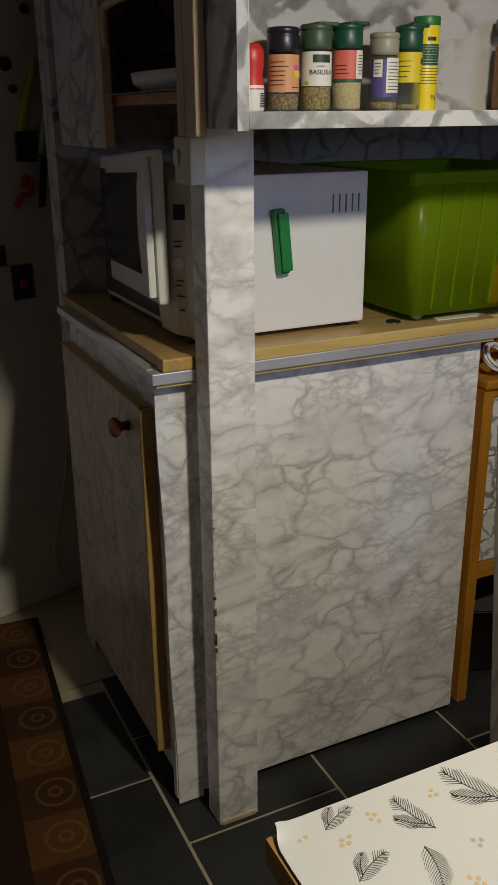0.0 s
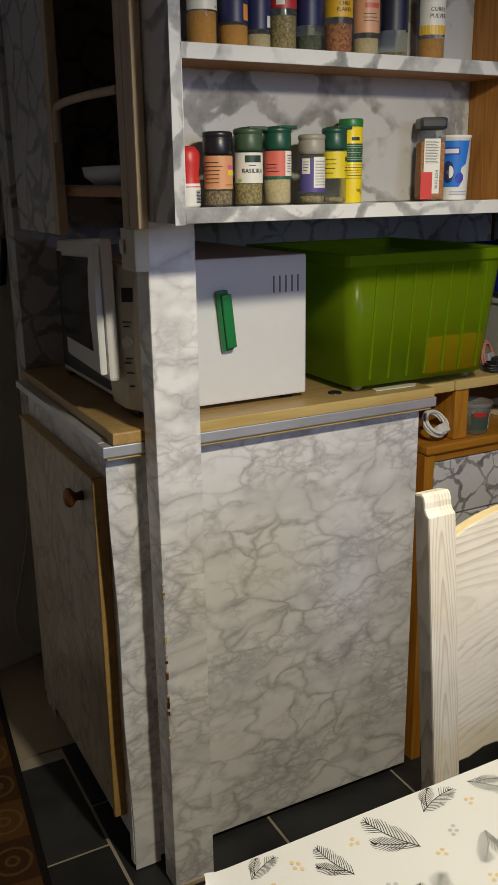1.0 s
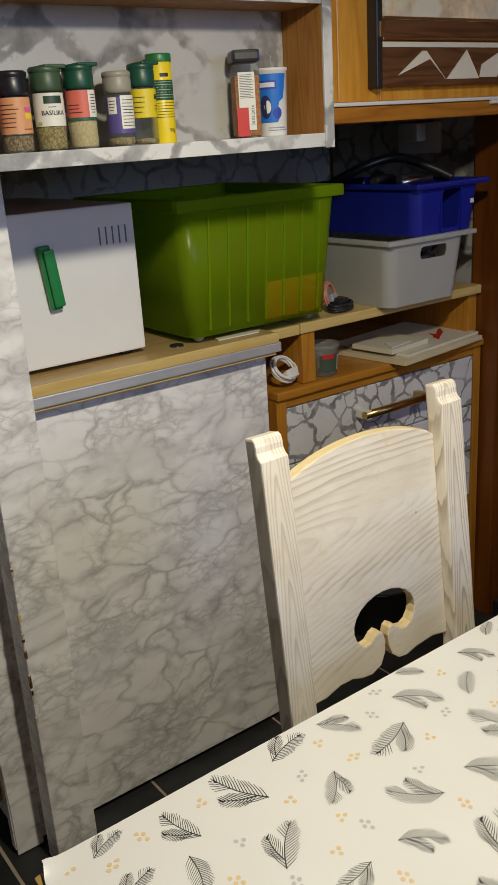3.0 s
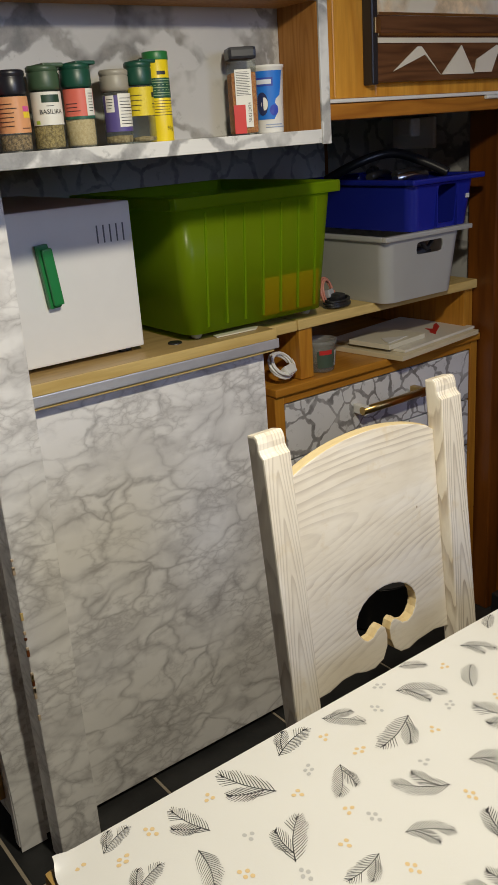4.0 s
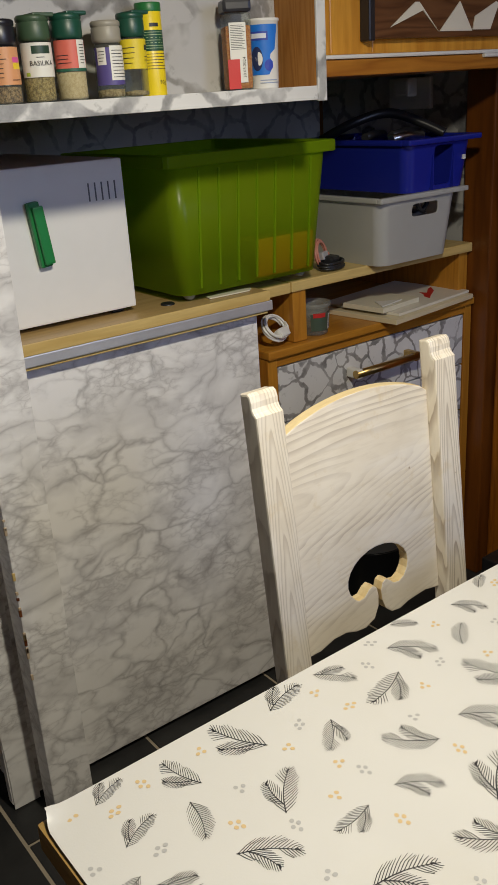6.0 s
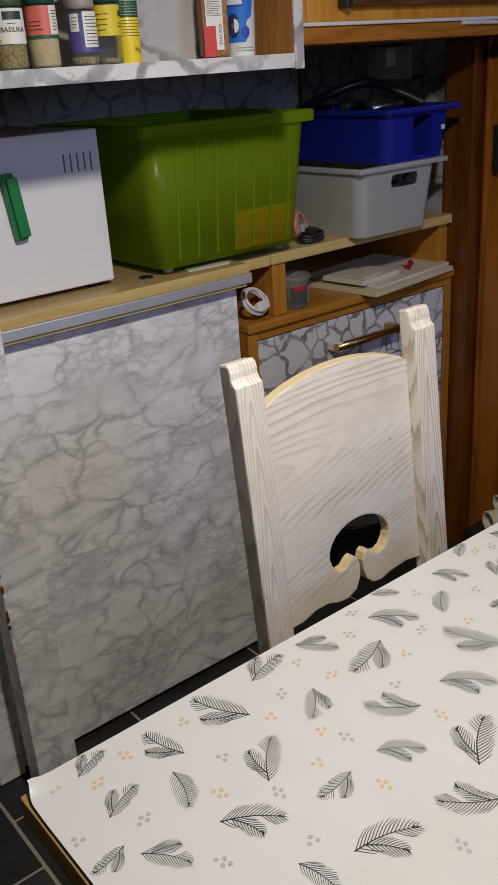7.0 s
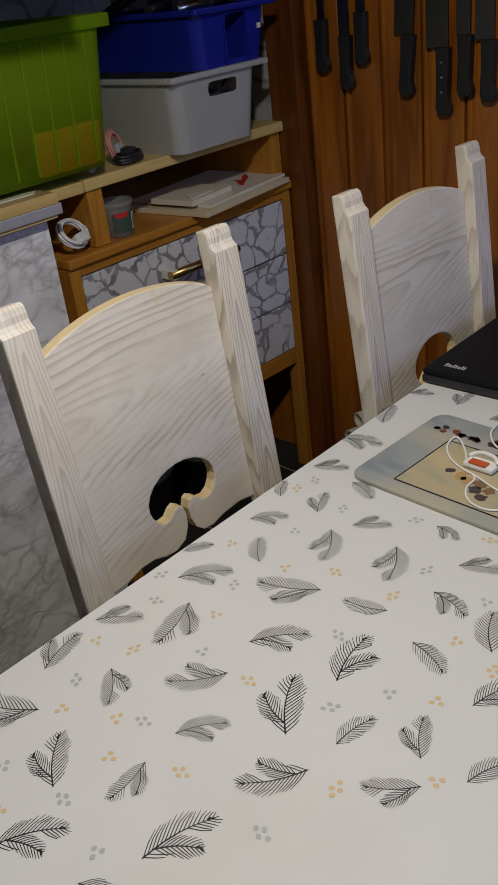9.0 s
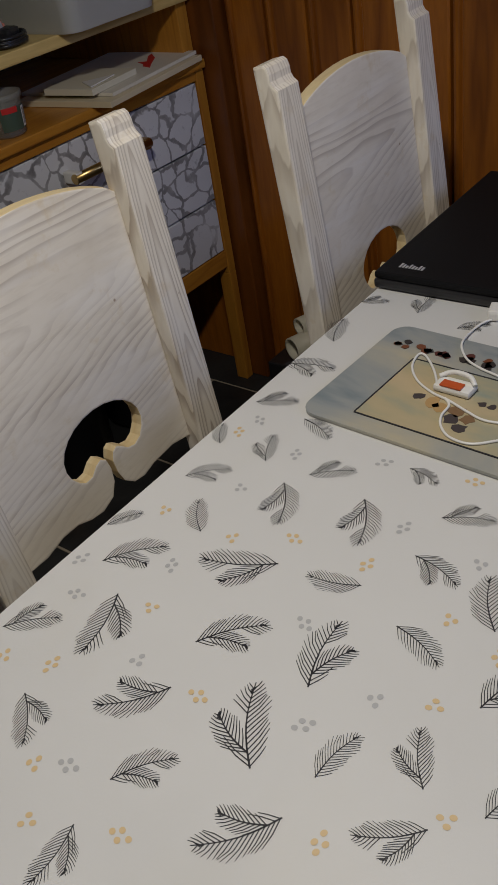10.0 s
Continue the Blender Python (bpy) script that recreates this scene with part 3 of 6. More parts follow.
for i in range(16):
    z = 0.30 + 0.42 * rng.random()
    part("chip", block(-0.0175, -0.0125, -0.0915, -0.087, z, z + 0.004 + 0.012 * rng.random(), bevel=0.001), rng.choice((M_KNOB, M_BLACK, M_TRIM, M_TRIM, M_BEECH)), POST)
SW = thing("switch_box", (-0.016, -0.09, 1.195), "cream plastic switch box screwed to post", "switch")
part("housing", block(-0.026, -0.001, -0.012, 0.05, 0.0, 0.066, bevel=0.004), M_CREAM, SW)
part("lever", block(-0.031, -0.027, 0.028, 0.042, 0.026, 0.048, bevel=0.002), M_WHITEPL, SW)

# ---- upper cabinet and spice rack ----
UP = thing("upper_cabinet", (0, 0, 0), "pine upper cabinet, open shelves at its end", "cabinet")
UZ = 1.306
part("bottom", block(-0.03, EAST - 0.002, -0.088, NORTH - 0.002, UZ, UZ + 0.018), M_PINE_X, UP)
part("top", block(-0.03, EAST - 0.002, -0.088, NORTH - 0.002, 2.0, 2.02), M_PINE_X, UP)
part("front_left", block(-0.03, 0.585, -0.105, -0.089, UZ, 2.02), M_PINE, UP)
part("bottom_rail", block(0.586, EAST - 0.002, -0.150, -0.125, 1.306, 1.334, bevel=0.003), M_PINE_X, UP, "varnished pine rail")
part("stile", block(0.586, 0.695, -0.142, -0.118, 1.342, 2.02, bevel=0.003), M_PINE_LIT, UP)
part("stile", block(0.6955, 0.80, -0.140, -0.118, 1.342, 2.02, bevel=0.003), M_PINE_LIT, UP)
part("face", block(0.801, EAST - 0.002, -0.138, -0.118, 1.342, 2.02, bevel=0.003), M_PINE_LIT, UP)
part("duct", block(0.586, EAST - 0.002, -0.156, -0.13, 1.3345, 1.3415, bevel=0.003), M_WHITEPL, UP, "white painted strip")
part("floor_shelf", block(0.586, EAST - 0.002, -0.124, -0.089, 1.31, 1.32), M_PINE_X, UP)
# open end facing the passage
part("post_near", block(-0.052, -0.0355, -0.152, -0.112, 1.262, 2.02, bevel=0.003), M_TRIM, UP)
# Solid black strip gives the shade of the gap between the two trims.
part("gap_shade_strip", block(-0.047, -0.0355, -0.1115, -0.107, 1.262, 2.02, bevel=0.001), M_BLACK, UP)
part("post_inner", block(-0.050, -0.0355, -0.1065, -0.078, 1.262, 2.02, bevel=0.003), M_TRIM, UP)
part("post_far", block(-0.050, -0.031, 0.27, 0.30, 1.235, 2.02, bevel=0.003), M_TRIM, UP)
part("end_panel", block(-0.046, -0.031, 0.301, NORTH - 0.003, 1.235, 2.02, bevel=0.002), M_SPLASH, UP)
part("inner_back", block(0.22, 0.23, -0.085, 0.29, 1.325, 1.999), M_SPLASH, UP)
part("shelf", block(-0.045, 0.218, -0.077, 0.268, 1.3245, 1.3252, bevel=0.0002), M_SPLASH, UP)
part("hanging_rail", tube(bmesh.new(), smooth_path([(-0.042, 0.262, 1.40), (-0.043, 0.26, 1.45), (-0.042, 0.235, 1.464), (-0.042, 0.10, 1.466), (-0.042, -0.07, 1.462)]), 0.007, 10), M_TRIM, UP, "bent pale rail")
DISH = thing("oval_dish", (0.02, 0.10, 1.3255), "white oval dish on cabinet shelf", "dish")
bm = lathe(bmesh.new(), [(0.0, 0.0), (0.7, 0.0), (0.95, 0.014), (1.0, 0.030), (0.97, 0.030), (0.90, 0.016), (0.0, 0.006)], 0, 0, 0, 32)
for v in bm.verts:
    v.co = (v.co.x * 0.055, v.co.y * 0.15, v.co.z)
part("bowl", bm, M_WHITEPL, DISH)

RACK = thing("spice_rack", (0, 0, 0), "wall spice rack edged in white marble film, wooden inside", "rack")
RX0, RX1, RY0, RY1 = -0.034, 0.586, -0.246, -0.108
part("side", block(RX0, RX0 + 0.018, RY0, RY1, 1.272, 1.76), M_BOLD, RACK, "marble film side")
part("side", block(RX1 - 0.018, RX1, RY0 + 0.003, RY1, 1.272, 1.76), M_RACKWOOD, RACK, "bare brown wooden side")
part("bottom_board", block(RX0 + 0.0185, RX1 - 0.0185, RY0 + 0.003, RY1, 1.274, 1.292), M_EDGE, RACK)
part("middle_board", block(RX0 + 0.0185, RX1 - 0.0185, RY0 + 0.003, RY1 - 0.0385, 1.486, 1.503), M_RACKWOOD, RACK)
part("middle_top", block(RX0 + 0.0185, RX1 - 0.0185, RY0 + 0.003, RY1 - 0.0385, 1.5032, 1.505, bevel=0.0005), M_EDGE, RACK)
part("top_board", block(RX0, RX1, RY0, RY1, 1.7605, 1.778), M_EDGE, RACK)
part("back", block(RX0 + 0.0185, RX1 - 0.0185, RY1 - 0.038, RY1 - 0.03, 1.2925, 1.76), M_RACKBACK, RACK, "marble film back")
part("edge_band", block(RX0 + 0.016, RX1 - 0.0185, RY0 - 0.001, RY0 + 0.0025, 1.272, 1.2935, bevel=0.001), M_EDGE, RACK)
part("edge_band", block(RX0 + 0.016, RX1 - 0.0185, RY0 - 0.001, RY0 + 0.0025, 1.485, 1.5055, bevel=0.001), M_EDGE, RACK)
part("edge_band", block(RX1 - 0.018, RX1 + 0.001, RY0 - 0.002, RY0 + 0.0025, 1.27, 1.76, bevel=0.001), M_EDGE, RACK)
part("edge_band", block(RX0 - 0.001, RX0 + 0.0155, RY0 - 0.002, RY0 - 0.0002, 1.27, 1.76, bevel=0.0008), M_EDGE, RACK)

# ---- table and oilcloth ----
TZ, TX0, TX1, TY0, TY1 = 0.71, -0.27, 1.27, -1.62, -0.786
TABLE = thing("dining_table", (0, 0, 0), "wooden dining table under a patterned oilcloth", "table")
part("tabletop", block(TX0 - 0.004, TX1, TY0, TY1 - 0.004, TZ - 0.034, TZ - 0.0025, bevel=0.006), M_TABLE, TABLE)
for x in (TX0 + 0.09, TX1 - 0.09):
    for y in (TY0 + 0.09, TY1 - 0.09):
        part("leg", block(x - 0.03, x + 0.03, y - 0.03, y + 0.03, 0, TZ - 0.0345, bevel=0.005), M_TABLE, TABLE)


def cloth_mesh():
    """A sheet over the top whose rim bends down a little over the edges."""
    bm = bmesh.new()

    def stops(lo, hi, k):
        rim = [(-0.007, -0.016), (-0.007, -0.006), (-0.005, -0.002), (-0.001, -0.0002)]
        return [(lo + d, z) for d, z in rim] + [(lo + 0.006 + (hi - lo - 0.012) * i / k, 0.0) for i in range(k + 1)] + [(hi - d, z) for d, z in rim[::-1]]
    xs, ys = stops(TX0, TX1, 60), stops(TY0, TY1, 40)
    # the sheet ends flat along the near end and the far side, and its corner there curls up
    xs = [(TX0, 0.0), (TX0 + 0.004, 0.0), (TX0 + 0.009, 0.0), (TX0 + 0.014, 0.0), (TX0 + 0.02, 0.0)] + [s for s in xs[5:] if s[0] > TX0 + 0.022]
    ys = [s for s in ys[:-4] if s[0] < TY1 - 0.022] + [(TY1 - d, 0.0) for d in (0.02, 0.014, 0.009, 0.004, 0.0)]
    nx, ny = len(xs) - 1, len(ys) - 1
    grid = []
    for y, zy in ys:
        row = []
        for x, zx in xs:
            dip = 0.00008 * (1 + noise.noise((x * 9, y * 9, 0))) if zx == 0 and zy == 0 else 0.0
            curl = math.exp(-((x - TX0) ** 2 + (y - TY1) ** 2) / 0.016 ** 2)
            row.append(bm.verts.new((x + 0.007 * curl, y - 0.004 * curl, TZ + min(zx, zy) - dip + 0.008 * curl)))
        grid.append(row)
    for j in range(ny):
        for i in range(nx):
            bm.faces.new((grid[j][i], grid[j][i + 1], grid[j + 1][i + 1], grid[j + 1][i])).smooth = True
    return bm


CLOTH = solid("tablecloth", cloth_mesh(), M_CLOTH, "white oilcloth with black feather and dot print on table", "tablecloth")

# ---- chest of drawers and the shelf over it ----
CH = thing("chest_of_drawers", (0, 0, 0), "orange pine chest with marble film drawer fronts", "chest")
part("top", block(0.634, 1.298, 0.004, 0.50, 0.763, 0.781, bevel=0.003), M_CHEST_X, CH)
for x0, x1 in ((0.636, 0.662), (1.272, 1.296)):
    part("side", block(x0, x1, 0.012, 0.50, 0.30, 0.7625, bevel=0.002), M_CHEST, CH)
    part("leg", block(x0, x1, 0.012, 0.045, 0.0, 0.2995, bevel=0.002), M_CHEST, CH)
    part("leg", block(x0, x1, 0.46, 0.50, 0.0, 0.2995, bevel=0.002), M_CHEST, CH)
part("rail", block(0.6625, 1.2715, 0.014, 0.05, 0.742, 0.7625, bevel=0.002), M_CHEST_X, CH)
part("rail", block(0.6625, 1.2715, 0.014, 0.05, 0.318, 0.358, bevel=0.002), M_CHEST_X, CH)
part("shelf", block(0.6625, 1.2715, 0.05, 0.49, 0.34, 0.358), M_CHEST_X, CH)
part("back", block(0.6625, 1.2715, 0.485, 0.495, 0.30, 0.742), M_CHEST, CH)
for z0, z1 in ((0.612, 0.739), (0.487, 0.608), (0.361, 0.483)):
    dr = part("drawer", block(0.665, 1.269, 0.015, 0.033, z0, z1, bevel=0.002), M_DRAWER, CH, "drawer front in bold grey marble film")
    if z0 > 0.6:
        hd = part("handle", tube(bmesh.new(), [(0.862, -0.018, 0.684), (0.96, -0.020, 0.684), (1.070, -0.018, 0.684)], 0.0095, 14), M_BRASS, dr, "worn brass bar handle")
        for x in (0.872, 1.06):
            part("bracket", block(x - 0.008, x + 0.008, -0.024, 0.0145, 0.673, 0.695, bevel=0.003), M_WHITEPL if x < 1 else M_BRASS, hd)
SH = thing("wall_shelf", (0, 0, 0), "pale wooden shelf boards on orange pine uprights", "shelf")
part("board", block(0.6165, 0.713, 0.018, 0.50, 0.892, 0.914, bevel=0.003), M_BEECH, SH)
part("board", block(0.7145, 1.298, 0.016, 0.50, 0.893, 0.915, bevel=0.003), M_BEECH, SH)
part("upright", block(0.720, 0.757, 0.022, 0.48, 0.782, 0.8925, bevel=0.002), M_CHEST, SH)
part("upright", block(1.265, 1.297, 0.03, 0.48, 0.782, 0.8925, bevel=0.002), M_CHEST, SH)

# ---- microwave ----
M_VENT = paint("grey_vent_shadow", (0.16, 0.16, 0.17), 0.6)
MW = thing("microwave", (0, 0.034, 0.9222), "white microwave oven, its dark-glazed door ajar", "microwave")
part("body", block(0.012, 0.350, 0.0, 0.49, 0.009, 0.275, bevel=0.004), M_WHITE, MW)
# A flat black plate stands in for the shaded hollow of the oven.
part("cavity_shade", block(0.0095, 0.0118, 0.10, 0.48, 0.02, 0.268, bevel=0.0005), M_BLACK, MW, "black plate standing for the shaded oven mouth")
bm = bmesh.new()
prism(bm, [(0.0115, 0.095), (-0.014, 0.095), (-0.014, 0.034), (-0.009, 0.016), (0.004, -0.004), (0.0115, -0.006)], 0.016, 0.272, 0.002, flat="z")
bmesh.ops.subdivide_edges(bm, edges=[e for e in bm.edges if abs(e.verts[0].co.z - e.verts[1].co.z) > 0.2], cuts=8)
for v in bm.verts:
    if v.co.x < 0.008:
        v.co.x -= 0.010 * math.sin(math.pi * (v.co.z - 0.016) / 0.256) - 0.004
cpanel = part("control_panel", bm, M_CREAM, MW, "bulging cream control panel")
TILTED = Euler((0, 0, radians(-38))).to_matrix()


def on_panel(name, bm, material, z, label=""):
    """Sets a small part on the slanted corner of the control panel."""
    bmesh.ops.rotate(bm, verts=bm.verts, matrix=TILTED)
    bulge = 0.010 * math.sin(math.pi * (z - 0.016) / 0.256) - 0.004
    bmesh.ops.translate(bm, verts=bm.verts, vec=(-0.0035 - bulge, 0.006, z))
    return part(name, bm, material, cpanel, label)


on_panel("display", block(-0.010, 0.010, -0.004, 0.002, -0.012, 0.012, bevel=0.001), M_BLACK, 0.222, "black display")
on_panel("dial", lathe(bmesh.new(), [(0.0, -0.007), (0.008, -0.007), (0.010, -0.005), (0.011, 0.003)], 0, 0, 0, 20, "y"), M_WHITEPL, 0.140, "round dial")
for k, z in enumerate((0.176, 0.168, 0.112, 0.104, 0.086, 0.062)):
    on_panel("print_mark", block(-0.008 + 0.002 * (k % 3), 0.008 - 0.003 * (k % 2), -0.0036, 0.002, -0.0008, 0.0008, bevel=0), M_BLACK, z)
dm = part("door", block(-0.020, 0.0, -0.47, 0.0, 0.0, 0.246, bevel=0.006), M_WHITE, MW, "white framed oven door")
bm = block(-0.0225, -0.0195, -0.375, -0.035, 0.040, 0.212, bevel=0.001)
part("window", bm, M_DARKGLASS, dm, "dark door glass")
bm = bmesh.new()
prism(bm, [(-0.462, 0.012), (-0.430, 0.020), (-0.408, 0.055), (-0.398, 0.105), (-0.398, 0.145), (-0.410, 0.195), (-0.432, 0.228), (-0.462, 0.236)], -0.034, -0.0205, 0.004, flat="x")
part("handle", bm, M_WHITE, dm, "bowed white grip")
# the door hangs ajar and a little down at its free edge
dm.matrix_basis = pose(0.034, 0.478, 0.046, -3.2, 0, -7)
for i in range(5):
    part("vent", block(0.278 + i * 0.013, 0.2805 + i * 0.013, -0.0012, 0.001, 0.207, 0.238, bevel=0.0005), M_VENT, MW)
for x in (0.02, 0.32):
    for y in (0.03, 0.45):
        part("foot", block(x - 0.012, x + 0.012, y - 0.012, y + 0.012, 0.0, 0.0088, bevel=0.002), M_BLACK, MW)
CL = thing("bag_clip", pose(0.172, 0.033, 1.087, 0, -6, 0), "green plastic clip stuck to microwave side", "clip")
part("bar", block(-0.011, 0.011, -0.014, -0.0005, -0.055, 0.055, bevel=0.004), M_GREENPL, CL)
part("jaw", block(-0.006, 0.013, -0.022, -0.0145, -0.05, 0.048, bevel=0.003), M_GREENPL, CL)

# ---- storage bins ----
M_CASTOR = paint("grey_castor_plastic", (0.30, 0.30, 0.32), 0.45)
CR = thing("storage_crate", (0.603, 0.175, 0.9225), "lime green translucent plastic crate on small castors", "crate")
bm = tapered_bin(bmesh.new(), 0.385, 0.40, 0.258, 0.004, 0.022, 0.028)
for v in bm.verts:
    v.co.z += 0.014
part("body", bm, M_CRATE, CR, "ribbed translucent lime plastic")
bm = bmesh.new()
hw, hd = 0.2, 0.208
for (x0, y0, x1, y1) in ((-hw, -hd, hw, -hd + 0.018), (-hw, hd - 0.018, hw, hd), (-hw, -hd + 0.0181, -hw + 0.018, hd - 0.0181), (hw - 0.018, -hd + 0.0181, hw, hd - 0.0181)):
    box(bm, x0, x1, y0, y1, 0.249, 0.272, bevel=0.004)
part("rim", bm, M_CRATE, CR)
for i in range(7):
    x = -0.13 + i * 0.045
    bm = block(x - 0.0022, x + 0.0022, -0.0025, 0.0025, 0.0, 0.218, bevel=0.001)
    for v in bm.verts:
        v.co.y += -0.1792 - 0.022 * v.co.z / 0.245
        v.co.z += 0.025
    part("rib", bm, M_CRATE, CR)
for x in (-0.14, 0.14):
    for y in (-0.15, 0.15):
        part("castor", lathe(bmesh.new(), [(0.0, -0.010), (0.009, -0.009), (0.0125, -0.004), (0.0125, 0.004), (0.009, 0.009), (0.0, 0.010)], x, y, 0.0127, 18, "y"), M_CASTOR, CR, "grey plastic castor")
bm = block(0.004, 0.156, -0.174, -0.12, 0.02, 0.098, bevel=0.004)
for v in bm.verts:
    v.co.y -= 0.022 * v.co.z / 0.245
part("contents", bm, paint("orange_carton", (0.72, 0.22, 0.02), 0.6), CR, "orange carton seen through the side")
part("contents", block(-0.15, -0.005, -0.165, 0.14, 0.02, 0.045, bevel=0.004), paint("yellow_card", (0.45, 0.34, 0.10), 0.7), CR)

GB = thing("storage_bin", pose(1.0475, 0.155, 0.9152, 0, 0, 0), "milky grey plastic bin with handle hole in its end", "bin")
bm = tapered_bin(bmesh.new(), 0.25, 0.39, 0.146, 0.003, 0.014, 0.028)
body = part("body", bm, M_GREY, GB)
cut(body, block(-0.026, 0.060, -0.22, -0.16, 0.098, 0.126, bevel=0.010))
bm = bmesh.new()
for (x0, y0, x1, y1) in ((-0.134, -0.205, 0.1475, -0.19), (-0.134, 0.19, 0.1475, 0.205), (-0.134, -0.1899, -0.121, 0.1899), (0.121, -0.1899, 0.1475, 0.1899)):
    box(bm, x0, x1, y0, y1, 0.138, 0.149, bevel=0.003)
part("rim", bm, M_GREY, GB)
part("contents", tube(bmesh.new(), smooth_path([(-0.06, -0.15, 0.10), (-0.02, -0.165, 0.112), (0.01, -0.17, 0.122), (0.035, -0.165, 0.104), (0.06, -0.16, 0.118)]), 0.005, 8), M_BLACK, GB, "black cable inside")
part("contents", block(-0.085, 0.085, -0.14, 0.15, 0.006, 0.098, bevel=0.01), paint("grey_fabric_bundle", (0.10, 0.10, 0.105), 0.8), GB)

BB = thing("tool_caddy", pose(1.10, 0.135, 1.0645, 0, 0, 0), "blue plastic caddy with carry handle, full of tools", "caddy")
bm = tapered_bin(bmesh.new(), 0.215, 0.37, 0.108, 0.004, 0.012, 0.026)
body = part("body", bm, M_BLUE, BB)
cut(body, block(-0.020, 0.040, -0.22, -0.155, 0.010, 0.094, bevel=0.008))
bm = bmesh.new()
for (x0, y0, x1, y1) in ((-0.118, -0.2, 0.118, -0.178), (-0.118, 0.178, 0.118, 0.2), (-0.118, -0.1779, -0.102, 0.1779), (0.102, -0.1779, 0.118, 0.1779)):
    box(bm, x0, x1, y0, y1, 0.1, 0.112, bevel=0.004)
part("rim", bm, M_BLUE, BB)
part("recess", block(-0.022, 0.042, -0.070, -0.066, 0.004, 0.098, bevel=0.001), M_BLUE, BB, "back of the grip recess")
for x in (-0.0235, 0.0435):
    part("recess_side", block(x - 0.0015, x + 0.0015, -0.1835, -0.0705, 0.004, 0.098, bevel=0.0005), M_BLUE, BB)
part("scuff", block(0.074, 0.083, -0.1835, -0.177, 0.058, 0.068, bevel=0.001), M_WHITEPL, BB)
hand = part("handle", tube(bmesh.new(), smooth_path([(-0.095, 0.10, 0.110), (-0.06, 0.04, 0.142), (0.0, 0.01, 0.160), (0.035, -0.02, 0.158), (0.07, -0.07, 0.135), (0.095, -0.11, 0.112)]), 0.011, 10), M_BLACK, BB, "black arched handle")
for k, (x, y, dx, dy, z, c) in enumerate(((-0.09, -0.12, 0.12, 0.02, 0.112, M_STEEL), (-0.06, -0.09, 0.13, 0.04, 0.118, M_BLACK), (-0.09, -0.04, 0.11, 0.05, 0.116, M_BLACK), (0.0, 0.05, 0.08, 0.06, 0.12, M_BLACK))):
    part("tool", tube(bmesh.new(), [(x, y, z), (x + dx * 0.5, y + dy * 0.5, z + 0.004), (x + dx, y + dy, z)], 0.009, 10), c, BB)

# ---- loose things on the shelf and the chest ----
TUB = thing("plastic_tub", (0.803, 0.05, 0.7815), "clear plastic tub with label and barcode", "tub")
part("body", lathe(bmesh.new(), [(0.0, 0.0), (0.026, 0.0), (0.030, 0.004), (0.034, 0.062), (0.0375, 0.063), (0.0375, 0.072), (0.0345, 0.072), (0.033, 0.060), (0.029, 0.004), (0.0, 0.003)]), plastic_through("clear_tub_plastic", (0.62, 0.63, 0.60), 0.4, see=0.72), TUB)
part("label", lathe(bmesh.new(), [(0.0312, 0.012), (0.0338, 0.05)], arc=(215, 330), seg=14), paint("tub_label", (0.06, 0.09, 0.06), 0.5), TUB, "dark printed label")
part("label_patch", lathe(bmesh.new(), [(0.0318, 0.014), (0.0340, 0.048)], arc=(292, 322), seg=6), M_WHITEPL, TUB, "white barcode patch")
part("label_band", lathe(bmesh.new(), [(0.0338, 0.042), (0.0346, 0.052)], arc=(225, 275), seg=8), M_RED, TUB)
for k in range(5):
    part("barcode_bar", lathe(bmesh.new(), [(0.0325, 0.017), (0.0345, 0.045)], arc=(296 + 5 * k, 298 + 5 * k), seg=1), M_BLACK, TUB)

bm = bmesh.new()
prism(bm, [(-0.055, -0.010), (0.040, -0.014), (0.056, 0.002), (0.030, 0.012), (-0.050, 0.010)], 0.0, 0.0025, 0.0006, flat="z")
STRIP = solid("plastic_strip", bm, M_CREAM, "loose pale plastic strip on worktop edge", "strip", at=(0.545, 0.006, 0.9226))

rng = random.Random(3)


def coil(name, centre, r, cord, turns, mat, label, tilt=10, squash=0.7):
    pts = []
    for i in range(turns * 16 + 1):
        a = 2 * math.pi * i / 16
        rr = r * (0.8 + 0.25 * noise.noise((i * 0.12, r * 50, 0)))
        pts.append((rr * math.cos(a), rr * squash * math.sin(a), cord + 0.0022 * i / 16 + cord * 0.6 * (1 + noise.noise((i * 0.3, 5, r)))))
    th = thing(name, pose(*centre, tilt, 0, 20), label, "cable")
    part("cord", tube(bmesh.new(), pts, cord, 8), mat, th)
    return th


wc = coil("cable_coil", (0.678, 0.045, 0.815), 0.043, 0.0026, 6, M_WHITEPL, "white mains cable coiled on chest top", 50, 0.8)
part("plug", block(-0.015, 0.02, -0.03, -0.008, 0.006, 0.024, bevel=0.005), M_WHITEPL, wc)
bc = coil("cable_coil", (0.862, 0.055, 0.9158), 0.044, 0.003, 6, M_BLACK, "black cable heap on wooden shelf", 4, 0.6)
part("plug", block(-0.02, 0.016, -0.014, 0.014, 0.004, 0.03, bevel=0.007), M_BLACK, bc)
cc = coil("cable_coil", (0.842, 0.075, 0.9465), 0.030, 0.0025, 4, paint("pink_cable", (0.55, 0.22, 0.16), 0.45), "pinkish cable coil leaning beside crate", 78, 1.25)
part("connector", block(-0.012, 0.012, -0.012, 0.006, -0.004, 0.02, bevel=0.003), M_ALU, cc)

MAG = thing("magazine_pile", pose(1.10, 0.12, 0.7815, 0, 0, 7), "pile of pale magazines and envelopes on chest", "magazines")
